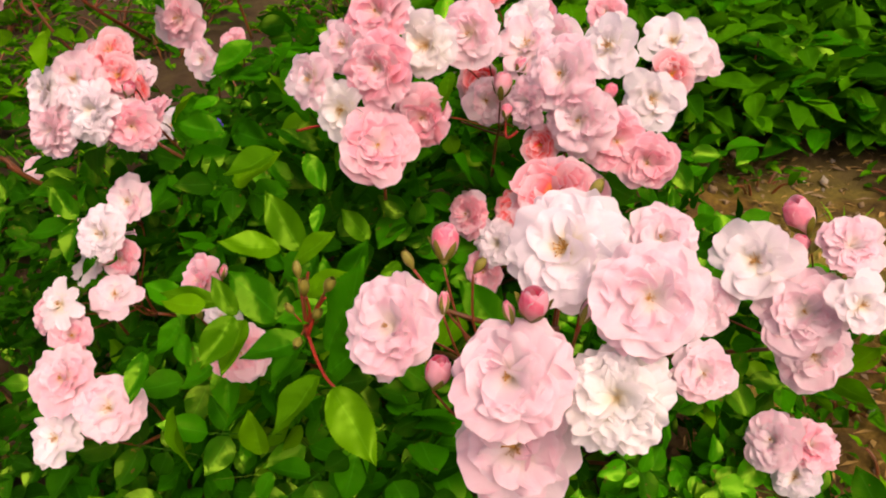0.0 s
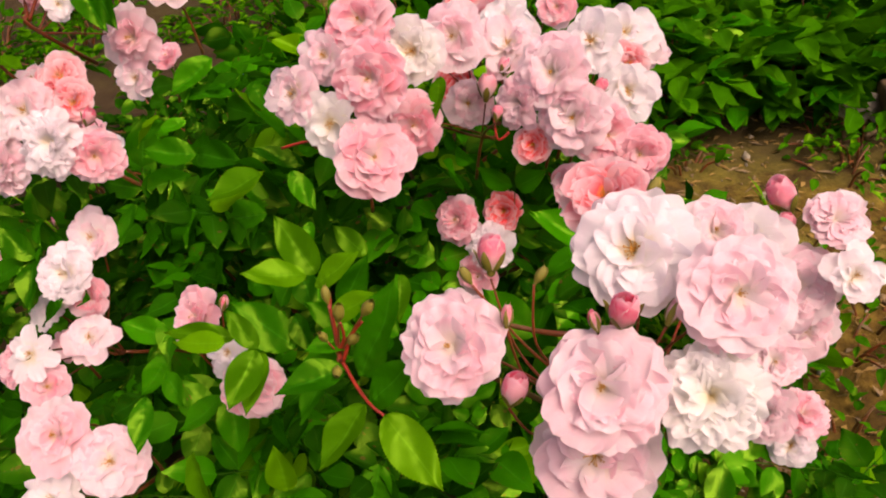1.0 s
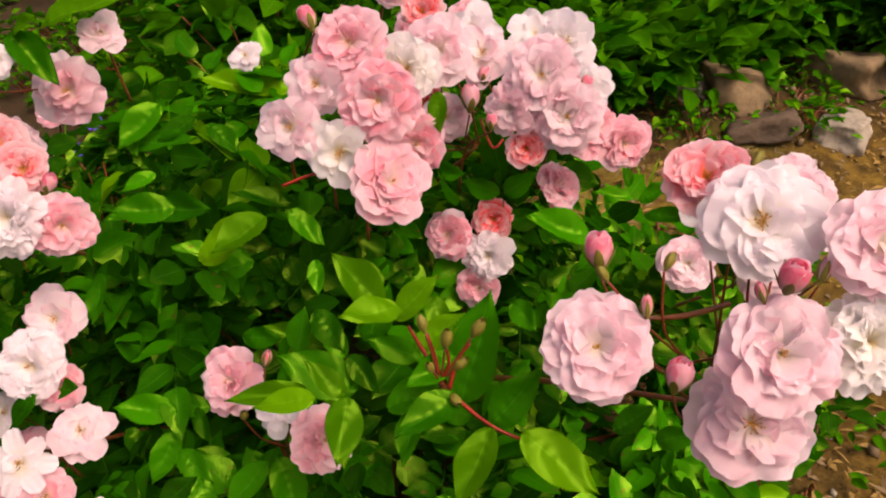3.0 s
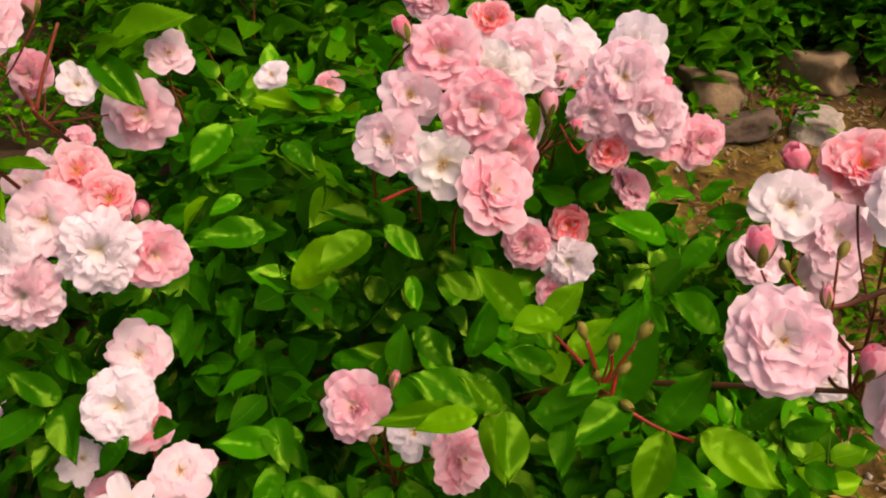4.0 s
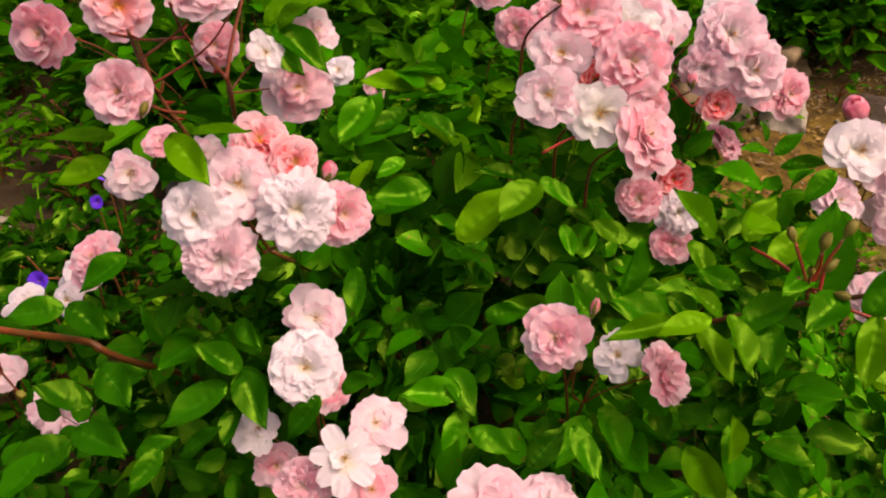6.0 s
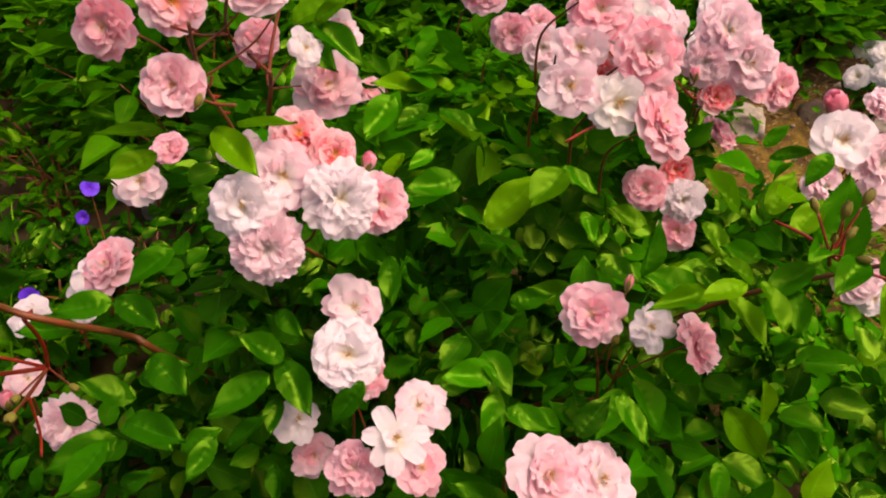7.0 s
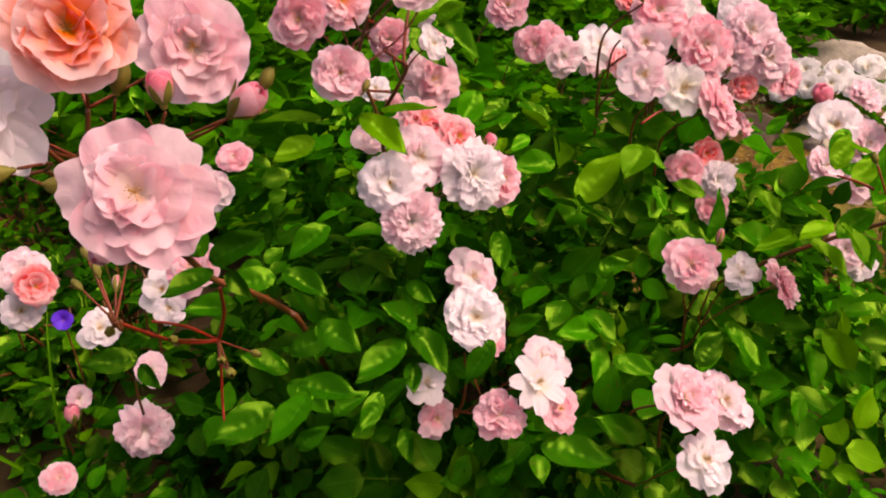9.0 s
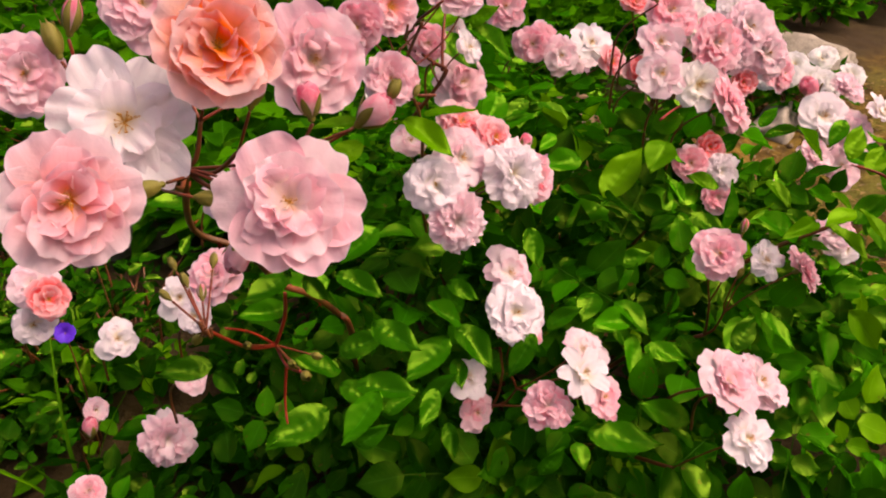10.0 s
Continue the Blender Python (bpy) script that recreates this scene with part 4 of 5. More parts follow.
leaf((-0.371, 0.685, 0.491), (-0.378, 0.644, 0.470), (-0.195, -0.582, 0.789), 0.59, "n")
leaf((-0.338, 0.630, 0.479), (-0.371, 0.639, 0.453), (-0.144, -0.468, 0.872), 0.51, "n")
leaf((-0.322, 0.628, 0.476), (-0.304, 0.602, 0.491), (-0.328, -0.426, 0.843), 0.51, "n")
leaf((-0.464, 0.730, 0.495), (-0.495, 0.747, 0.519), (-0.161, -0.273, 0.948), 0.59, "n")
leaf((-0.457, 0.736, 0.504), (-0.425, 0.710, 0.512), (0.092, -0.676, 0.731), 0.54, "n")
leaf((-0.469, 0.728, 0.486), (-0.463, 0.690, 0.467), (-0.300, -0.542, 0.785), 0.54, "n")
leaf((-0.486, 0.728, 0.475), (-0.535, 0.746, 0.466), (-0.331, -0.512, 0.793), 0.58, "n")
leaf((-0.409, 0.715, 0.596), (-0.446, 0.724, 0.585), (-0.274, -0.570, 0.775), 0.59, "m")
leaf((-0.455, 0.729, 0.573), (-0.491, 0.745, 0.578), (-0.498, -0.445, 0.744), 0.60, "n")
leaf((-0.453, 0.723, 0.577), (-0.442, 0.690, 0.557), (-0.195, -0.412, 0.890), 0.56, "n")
leaf((-0.395, 0.728, 0.658), (-0.430, 0.737, 0.650), (-0.100, -0.670, 0.735), 0.55, "y")
leaf((-0.387, 0.725, 0.672), (-0.426, 0.750, 0.680), (-0.214, -0.502, 0.838), 0.35, "y")
leaf((-0.357, 0.716, 0.664), (-0.353, 0.677, 0.635), (-0.310, -0.682, 0.662), 0.50, "y")
leaf((-0.345, 0.706, 0.665), (-0.317, 0.675, 0.659), (0.129, -0.520, 0.844), 0.40, "y")
leaf((-0.270, 0.711, 0.712), (-0.250, 0.676, 0.685), (-0.053, -0.631, 0.774), 0.50, "m")
leaf((-0.267, 0.709, 0.712), (-0.251, 0.690, 0.727), (-0.138, -0.547, 0.825), 0.59, "y")
leaf((-0.219, 0.733, 0.548), (-0.174, 0.694, 0.548), (-0.064, -0.742, 0.667), 0.52, "m")
leaf((-0.255, 0.583, 0.440), (-0.283, 0.571, 0.410), (0.047, -0.558, 0.829), 0.54, "m")
leaf((-0.259, 0.570, 0.431), (-0.242, 0.536, 0.421), (-0.037, -0.779, 0.625), 0.54, "m")
leaf((-0.250, 0.585, 0.455), (-0.291, 0.604, 0.464), (-0.458, -0.487, 0.744), 0.55, "m")
leaf((-0.204, 0.504, 0.449), (-0.239, 0.502, 0.425), (-0.286, -0.235, 0.929), 0.58, "m")
leaf((-0.197, 0.500, 0.454), (-0.196, 0.471, 0.420), (0.039, -0.420, 0.907), 0.60, "m")
leaf((-0.098, 0.463, 0.395), (-0.117, 0.439, 0.351), (-0.065, -0.731, 0.679), 0.56, "m")
leaf((-0.483, 0.694, 0.506), (-0.462, 0.653, 0.495), (-0.184, -0.337, 0.923), 0.53, "n")
leaf((-0.504, 0.648, 0.531), (-0.540, 0.654, 0.509), (-0.454, -0.206, 0.867), 0.55, "m")
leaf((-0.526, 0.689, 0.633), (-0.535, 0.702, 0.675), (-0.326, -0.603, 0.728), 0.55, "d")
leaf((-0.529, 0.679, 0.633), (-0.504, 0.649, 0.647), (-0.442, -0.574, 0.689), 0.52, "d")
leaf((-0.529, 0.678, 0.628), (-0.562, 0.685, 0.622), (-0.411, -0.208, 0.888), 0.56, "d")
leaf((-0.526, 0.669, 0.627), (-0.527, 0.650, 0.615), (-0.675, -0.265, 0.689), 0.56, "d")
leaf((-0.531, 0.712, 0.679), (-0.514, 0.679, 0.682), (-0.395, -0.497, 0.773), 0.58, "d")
leaf((-0.477, 0.755, 0.554), (-0.510, 0.777, 0.558), (-0.292, -0.578, 0.762), 0.52, "m")
leaf((-0.369, 0.570, 0.420), (-0.343, 0.519, 0.406), (-0.197, -0.435, 0.879), 0.53, "n")
leaf((-0.275, 0.487, 0.464), (-0.248, 0.480, 0.484), (-0.659, -0.365, 0.658), 0.59, "n")
leaf((-0.133, 0.597, 0.453), (-0.171, 0.629, 0.471), (-0.488, -0.548, 0.680), 0.51, "y")
leaf((-0.216, 0.744, 0.602), (-0.169, 0.708, 0.603), (-0.180, -0.297, 0.938), 0.51, "m")
leaf((-0.212, 0.731, 0.584), (-0.217, 0.742, 0.603), (-0.511, -0.338, 0.790), 0.52, "m")
leaf((-0.100, 0.817, 0.601), (-0.079, 0.784, 0.578), (0.029, -0.705, 0.709), 0.59, "y")
leaf((-0.218, 0.700, 0.559), (-0.256, 0.689, 0.569), (-0.099, -0.502, 0.859), 0.52, "m")
leaf((-0.200, 0.632, 0.542), (-0.147, 0.617, 0.570), (-0.385, -0.481, 0.788), 0.56, "y")
leaf((-0.262, 0.724, 0.575), (-0.235, 0.709, 0.593), (-0.270, -0.616, 0.740), 0.50, "m")
leaf((-0.246, 0.727, 0.503), (-0.250, 0.694, 0.479), (0.093, -0.789, 0.607), 0.52, "m")
leaf((-0.269, 0.670, 0.538), (-0.285, 0.653, 0.507), (-0.522, -0.347, 0.780), 0.53, "m")
leaf((-0.230, 0.681, 0.606), (-0.259, 0.681, 0.587), (-0.316, -0.129, 0.940), 0.51, "y")
leaf((-0.209, 0.672, 0.602), (-0.236, 0.671, 0.598), (-0.231, -0.655, 0.719), 0.52, "m")
leaf((-0.187, 0.742, 0.630), (-0.228, 0.736, 0.603), (0.178, -0.570, 0.802), 0.58, "m")
leaf((-0.165, 0.725, 0.617), (-0.197, 0.732, 0.603), (-0.117, -0.494, 0.862), 0.55, "m")
leaf((-0.157, 0.720, 0.611), (-0.143, 0.688, 0.593), (0.098, -0.397, 0.913), 0.52, "m")
leaf((-0.093, 0.817, 0.597), (-0.144, 0.833, 0.614), (-0.462, -0.484, 0.743), 0.45, "y")
leaf((-0.217, 0.652, 0.424), (-0.248, 0.668, 0.429), (0.114, -0.445, 0.888), 0.52, "m")
leaf((-0.282, 0.628, 0.436), (-0.239, 0.610, 0.437), (-0.457, -0.507, 0.731), 0.54, "n")
leaf((-0.237, 0.611, 0.432), (-0.238, 0.588, 0.410), (-0.380, -0.210, 0.901), 0.50, "m")
leaf((-0.253, 0.655, 0.382), (-0.287, 0.644, 0.349), (-0.356, -0.572, 0.739), 0.54, "m")
leaf((-0.296, 0.678, 0.385), (-0.292, 0.650, 0.368), (-0.015, -0.346, 0.938), 0.56, "n")
leaf((-0.225, 0.581, 0.390), (-0.253, 0.590, 0.412), (-0.108, -0.331, 0.937), 0.56, "m")
leaf((-0.242, 0.582, 0.375), (-0.201, 0.558, 0.405), (-0.043, -0.645, 0.763), 0.58, "m")
leaf((-0.100, 0.458, 0.524), (-0.127, 0.477, 0.538), (-0.546, -0.377, 0.748), 0.52, "m")
leaf((-0.137, 0.490, 0.521), (-0.129, 0.465, 0.504), (-0.360, -0.193, 0.913), 0.55, "m")
leaf((0.065, 0.486, 0.535), (0.035, 0.492, 0.517), (-0.447, -0.349, 0.823), 0.58, "m")
leaf((0.103, 0.570, 0.482), (0.051, 0.591, 0.511), (-0.359, -0.375, 0.855), 0.53, "m")
leaf((0.061, 0.650, 0.530), (0.066, 0.630, 0.504), (-0.009, -0.381, 0.925), 0.57, "m")
leaf((-0.007, 0.600, 0.633), (-0.017, 0.581, 0.609), (-0.313, -0.254, 0.915), 0.54, "y")
leaf((-0.029, 0.465, 0.533), (-0.029, 0.435, 0.527), (-0.467, -0.357, 0.809), 0.59, "m")
leaf((0.004, 0.402, 0.453), (0.030, 0.391, 0.471), (-0.119, -0.348, 0.930), 0.59, "m")
leaf((0.027, 0.387, 0.444), (0.044, 0.366, 0.460), (-0.171, -0.675, 0.718), 0.58, "m")
leaf((-0.215, 0.761, 0.611), (-0.218, 0.728, 0.601), (-0.149, -0.558, 0.816), 0.51, "m")
leaf((-0.068, 0.800, 0.594), (-0.123, 0.821, 0.600), (-0.601, -0.292, 0.744), 0.50, "y")
leaf((-0.058, 0.788, 0.589), (-0.073, 0.752, 0.562), (-0.293, -0.216, 0.931), 0.53, "y")
leaf((-0.149, 0.802, 0.527), (-0.129, 0.762, 0.524), (-0.037, -0.418, 0.907), 0.53, "m")
leaf((-0.122, 0.600, 0.531), (-0.129, 0.583, 0.510), (-0.240, -0.623, 0.745), 0.53, "m")
leaf((-0.083, 0.566, 0.512), (-0.105, 0.592, 0.528), (-0.367, -0.398, 0.841), 0.54, "y")
leaf((-0.069, 0.507, 0.475), (-0.103, 0.527, 0.494), (0.176, -0.546, 0.819), 0.59, "m")
leaf((-0.060, 0.528, 0.514), (-0.068, 0.498, 0.494), (-0.092, -0.380, 0.920), 0.53, "y")
leaf((-0.133, 0.436, 0.517), (-0.098, 0.418, 0.530), (-0.074, -0.413, 0.908), 0.57, "m")
leaf((-0.223, 0.669, 0.435), (-0.206, 0.628, 0.422), (0.175, -0.511, 0.842), 0.57, "m")
leaf((-0.244, 0.696, 0.452), (-0.258, 0.670, 0.436), (-0.214, -0.626, 0.750), 0.55, "m")
leaf((-0.384, 0.679, 0.469), (-0.405, 0.661, 0.457), (-0.414, -0.534, 0.737), 0.57, "n")
leaf((-0.430, 0.687, 0.448), (-0.399, 0.664, 0.470), (-0.167, -0.277, 0.946), 0.51, "n")
leaf((-0.456, 0.698, 0.457), (-0.429, 0.685, 0.471), (-0.016, -0.387, 0.922), 0.51, "n")
leaf((-0.358, 0.697, 0.525), (-0.358, 0.668, 0.515), (-0.538, -0.443, 0.717), 0.55, "n")
leaf((-0.159, 0.421, 0.430), (-0.160, 0.424, 0.471), (-0.066, -0.602, 0.796), 0.54, "y")
leaf((-0.348, 0.694, 0.492), (-0.364, 0.705, 0.524), (-0.529, -0.374, 0.762), 0.56, "n")
leaf((-0.232, 0.707, 0.507), (-0.242, 0.676, 0.484), (-0.555, -0.167, 0.815), 0.58, "m")
leaf((-0.228, 0.609, 0.427), (-0.259, 0.625, 0.436), (-0.088, -0.606, 0.790), 0.59, "m")
leaf((-0.245, 0.476, 0.485), (-0.252, 0.449, 0.459), (-0.140, -0.653, 0.744), 0.50, "m")
leaf((-0.208, 0.420, 0.479), (-0.205, 0.393, 0.445), (-0.673, -0.246, 0.697), 0.56, "y")
leaf((-0.165, 0.449, 0.383), (-0.182, 0.437, 0.361), (-0.104, -0.502, 0.859), 0.58, "m")
leaf((-0.159, 0.431, 0.348), (-0.150, 0.415, 0.381), (-0.036, -0.658, 0.753), 0.60, "m")
leaf((-0.322, 0.505, 0.422), (-0.343, 0.540, 0.442), (-0.663, -0.216, 0.717), 0.53, "n")
leaf((-0.408, 0.593, 0.400), (-0.394, 0.576, 0.424), (-0.328, -0.719, 0.613), 0.53, "m")
leaf((-0.397, 0.689, 0.408), (-0.411, 0.674, 0.384), (-0.489, -0.184, 0.853), 0.53, "n")
leaf((-0.444, 0.652, 0.490), (-0.473, 0.649, 0.472), (0.037, -0.565, 0.824), 0.50, "n")
leaf((-0.502, 0.686, 0.466), (-0.488, 0.665, 0.483), (-0.121, -0.716, 0.687), 0.52, "n")
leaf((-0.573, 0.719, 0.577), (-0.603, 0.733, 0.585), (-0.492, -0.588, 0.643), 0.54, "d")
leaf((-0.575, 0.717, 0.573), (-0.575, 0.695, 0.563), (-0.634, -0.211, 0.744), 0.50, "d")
leaf((-0.453, 0.696, 0.541), (-0.450, 0.655, 0.525), (-0.334, -0.518, 0.788), 0.59, "n")

# canes and shoots in plain sight
shoot("cane", CANE, "near", .0029, .0018, (-0.220, 0.920, 0.000), (-0.330, 0.860, 0.330), (-0.433, 0.743, 0.510), (-0.451, 0.734, 0.540), (-0.495, 0.706, 0.588), (-0.516, 0.708, 0.608), (-0.542, 0.696, 0.648), (-0.566, 0.705, 0.672), (-0.595, 0.649, 0.728))
shoot("side_shoot", RED, "near", .0013, .0015, (-0.510, 0.712, 0.596), (-0.504, 0.728, 0.568), (-0.505, 0.745, 0.541))
shoot("side_shoot", RED, "near", .0017, .0010, (-0.505, 0.745, 0.541), (-0.550, 0.711, 0.578), (-0.594, 0.678, 0.628))
shoot("side_shoot", RED, "near", .0013, .0008, (-0.505, 0.745, 0.541), (-0.531, 0.731, 0.572), (-0.558, 0.717, 0.596))
shoot("side_shoot", RED, "near", .0012, .0009, (-0.505, 0.745, 0.541), (-0.526, 0.710, 0.548), (-0.540, 0.676, 0.562))
shoot("side_shoot", RED, "near", .0008, .0011, (-0.534, 0.716, 0.500), (-0.528, 0.720, 0.515), (-0.526, 0.710, 0.548))
shoot("cane", RED, "main", .0009, .0013, (-0.081, 0.366, 0.522), (-0.092, 0.375, 0.529), (-0.099, 0.388, 0.534), (-0.105, 0.403, 0.541), (-0.107, 0.409, 0.544))
shoot("side_shoot", RED, "main", .0015, .0009, (-0.107, 0.409, 0.544), (-0.108, 0.425, 0.554), (-0.108, 0.447, 0.559))
shoot("side_shoot", RED, "main", .0014, .0009, (-0.105, 0.403, 0.542), (-0.097, 0.404, 0.559), (-0.090, 0.401, 0.569))
shoot("side_shoot", RED, "main", .0011, .0008, (-0.107, 0.409, 0.544), (-0.102, 0.406, 0.556), (-0.102, 0.405, 0.568))
shoot("side_shoot", RED, "main", .0010, .0007, (-0.107, 0.409, 0.544), (-0.106, 0.414, 0.557), (-0.107, 0.419, 0.572))
shoot("cane", PEDICEL, "main", .0018, .0011, (-0.291, 0.771, 0.632), (-0.312, 0.706, 0.686), (-0.313, 0.713, 0.695), (-0.321, 0.733, 0.717), (-0.345, 0.673, 0.750))
shoot("side_shoot", PEDICEL, "main", .0015, .0010, (-0.312, 0.708, 0.689), (-0.298, 0.714, 0.711), (-0.280, 0.719, 0.736))
shoot("side_shoot", PEDICEL, "main", .0012, .0009, (-0.321, 0.733, 0.717), (-0.353, 0.705, 0.727), (-0.381, 0.678, 0.742))
shoot("cane", CANE, "main", .0016, .0012, (-0.200, 0.800, 0.300), (-0.290, 0.770, 0.520), (-0.345, 0.710, 0.655), (-0.360, 0.706, 0.701), (-0.373, 0.672, 0.742))
shoot("side_shoot", PEDICEL, "main", .0012, .0008, (-0.351, 0.687, 0.683), (-0.361, 0.697, 0.686), (-0.369, 0.707, 0.693))
shoot("side_shoot", CANE, "main", .0018, .0012, (0.039, 0.347, 0.574), (0.011, 0.350, 0.576), (-0.010, 0.361, 0.577), (-0.051, 0.358, 0.600))
shoot("side_shoot", RED, "main", .0012, .0009, (0.041, 0.594, 0.583), (0.032, 0.596, 0.578), (0.035, 0.619, 0.594))
shoot("side_shoot", RED, "main", .0012, .0009, (-0.132, 0.605, 0.594), (-0.111, 0.596, 0.600), (-0.093, 0.584, 0.601))

# ---- canes, pedicels and foliage ----
srng = random.Random(12)
for sp in SPRAYS:
    bush, ends = sp.bush, sp.ends
    o = bush.location
    mid = sum((e[0] for e in ends), Vector()) / len(ends)
    look_to = sum((e[1] for e in ends), Vector()) / len(ends)
    node_at = mid - look_to * 0.075 + Vector((0, 0, -0.035))
    foot = Vector((o.x + srng.uniform(-0.07, 0.07), o.y + srng.uniform(-0.07, 0.07), ground_z(o.x, o.y) - 0.01))
    flat = Vector((node_at.x - foot.x, node_at.y - foot.y, 0))
    if sp.fork:
        node_at = Vector(sp.fork)
    elif bush is not BUSHES["low"]:
        way = [foot, foot + flat * 0.15 + Vector((0, 0, node_at.z * 0.36)), foot + flat * 0.55 + Vector((0, 0, node_at.z * 0.78)), node_at]
        part("cane", tube_mesh("cane", way, (0.0042, 0.0034, 0.0025, 0.0017), CANE, o), bush)
    # side shoots of three or four flowers each
    ends = sorted(ends, key=lambda e: math.atan2(e[0].z - mid.z, e[0].x - mid.x))
    for k in range(0, len(ends), 3):
        group = ends[k:k + 3]
        fork = node_at.lerp(sum((e[0] for e in group), Vector()) / len(group) - look_to * 0.02, 0.45)
        if len(ends) > 4 and bush is not BUSHES["low"]:
            part("side_shoot", tube_mesh("side_shoot", (node_at, node_at.lerp(fork, 0.5) + Vector((0, 0, -0.006)), fork), (0.0014, 0.0012, 0.0011), CANE, o, 6), bush)
        else:
            fork = node_at
        for end, axis, size in group:
            fork = node_at if (end - node_at).length < 0.065 else fork
            if (end - fork).length > 0.10 or bush is BUSHES["low"]:
                # a lone flower on its own stalk out of the bush
                low = Vector((0.93 * end.x + 0.07 * o.x, end.y + 0.05, end.z - 0.07))
                part("pedicel", tube_mesh("pedicel", (low, low.lerp(end, 0.6) + Vector((0, 0.02, 0)), end), (0.0015, 0.0011, 0.0008), CANE, o, 6), bush, label="thin brownish flower stalk")
                continue
            bend = fork.lerp(end, 0.6) - axis * min(0.012, 0.2 * (end - fork).length)
            part("pedicel", tube_mesh("pedicel", (fork, bend, end), (0.0009, 0.0007, 0.0007), PEDICEL, o, 6), bush, label="thin reddish flower stalk")


def clear_of_flowers(p, reach=0.16):
    """True where no flower is, and nothing stands before a flower's face."""
    for place, axis, size in FLOWERS:
        d = p - place
        a = d.dot(axis)
        if d.length < 1.25 * size or (-0.5 * size < a < reach and (d - axis * a).length < size * 1.08 + max(a, 0) * 0.55):
            return False
    return True


def dome(centre, reach, top):
    def height(x, y):
        q = ((x - centre[0]) / reach[0]) ** 2 + ((y - centre[1]) / reach[1]) ** 2
        return top * (1 - q) ** 0.5 if q < 1 else -1
    return height


def compound_leaf(pile, rng, at, heading, up, size, tones, blades=5, shapes=SMALL_LEAFLETS, reach=0.16):
    """A leaf of five or seven leaflets on one stalk."""
    x = heading.normalized()
    z = (up - x * x.dot(up)).normalized()
    y = z.cross(x)
    spots = [(1.0, 0, 1.1), (0.72, 1, 1.0), (0.72, -1, 1.0), (0.38, 1, 0.8), (0.38, -1, 0.8), (0.1, 1, 0.6), (0.1, -1, 0.6)][:blades]
    slot = rng.choices((0, 1, 2), tones)[0]
    kept = 0
    for along, side, scale in spots:
        long = size * scale * rng.uniform(0.85, 1.15)
        base = at + x * (along * size * 1.9) + y * (side * 0.05 * size)
        d = (x if side == 0 else x * 0.45 + y * side).normalized()
        d = (d + Vector((rng.uniform(-0.25, 0.25), rng.uniform(-0.25, 0.25), rng.uniform(-0.35, 0.2)))).normalized()
        if not clear_of_flowers(base + d * long * 0.5, reach):
            continue
        n = (z + Vector((rng.uniform(-0.35, 0.35), rng.uniform(-0.35, 0.35), 0))).normalized()
        n = (n - d * d.dot(n)).normalized()
        w = n.cross(d)
        v, f, u = rng.choice(shapes)
        m = np.array((d * long, w * long * rng.uniform(0.55, 0.74), n * long * 0.8))
        pile.add(v @ m + np.array(base), f, u, slot)
        kept += 1
    if kept < blades - 1:
        return
    end = at + x * size * 1.9
    s = y * 0.0004
    pile.add([at - s, at + s, end + s, end - s], [(0, 1, 2, 3)], [(0.5, 0.3)] * 4, 2)


def foliage(bush, height, box, count, size, tones, seed, depth=(0.35, 1.0), reach=0.16):
    rng = random.Random(seed)
    pile = Pile()
    o = bush.location
    made = 0
    while made < count:
        x, y = rng.uniform(box[0], box[1]), rng.uniform(box[2], box[3])
        h = height(x, y)
        if h < 0.05:
            continue
        z = h * (depth[0] + (depth[1] - depth[0]) * rng.random() ** 0.5) + 0.03 * noise.noise((x * 9, y * 9, 1))
        # leaves stand in bunches with dark gaps between them
        if noise.noise((x * 11 + seed, y * 11, z * 11)) < -0.06:
            continue
        # the flank away from the sun is thin
        if x < -0.18 and y > 0.78 and h < 0.5 and rng.random() < 0.6:
            continue
        made += 1
        at = Vector((x, y, z))
        e = 0.02
        gradient = Vector((height(x - e, y) - height(x + e, y), height(x, y - e) - height(x, y + e), 2 * e))
        out = (gradient.normalized() + Vector((0, 0, 0.35))).normalized()
        heading = Vector((rng.uniform(-1, 1), rng.uniform(-1, 1), rng.uniform(-0.5, 0.6))) + out * 0.35
        compound_leaf(pile, rng, at, heading, out + Vector((rng.uniform(-0.4, 0.4), rng.uniform(-0.4, 0.4), 0)), size * rng.uniform(0.75, 1.25), tones, rng.choice((5, 5, 7)), reach=reach)
    me = pile.mesh("foliage", [LEAF["m"], LEAF["y"], LEAF["d"]])
    me.transform(Matrix.Translation(-o))
    return tagged(part("foliage", me, bush, label="dense glossy green rose leaves"), kind="stuff")


foliage(BUSHES["main"], dome((-0.05, 0.83), (0.40, 0.48), 0.60), (-0.65, 0.36, 0.3, 1.34), 1120, 0.034, (0.56, 0.10, 0.34), 3, (0.25, 1.0))
# left flank and low bush: mostly dark blades, their shade put into the colour
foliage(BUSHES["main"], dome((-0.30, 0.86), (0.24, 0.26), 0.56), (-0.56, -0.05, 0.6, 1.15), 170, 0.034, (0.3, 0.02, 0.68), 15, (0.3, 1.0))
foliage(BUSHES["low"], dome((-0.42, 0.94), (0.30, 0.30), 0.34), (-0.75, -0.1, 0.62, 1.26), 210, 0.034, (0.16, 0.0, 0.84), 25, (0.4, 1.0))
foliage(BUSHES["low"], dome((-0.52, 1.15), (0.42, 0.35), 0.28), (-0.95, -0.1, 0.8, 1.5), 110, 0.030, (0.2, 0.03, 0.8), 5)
foliage(BUSHES["main"], dome((0.20, 0.66), (0.20, 0.30), 0.36), (0.0, 0.40, 0.36, 0.96), 150, 0.034, (0.5, 0.05, 0.45), 9, (0.3, 1.0))

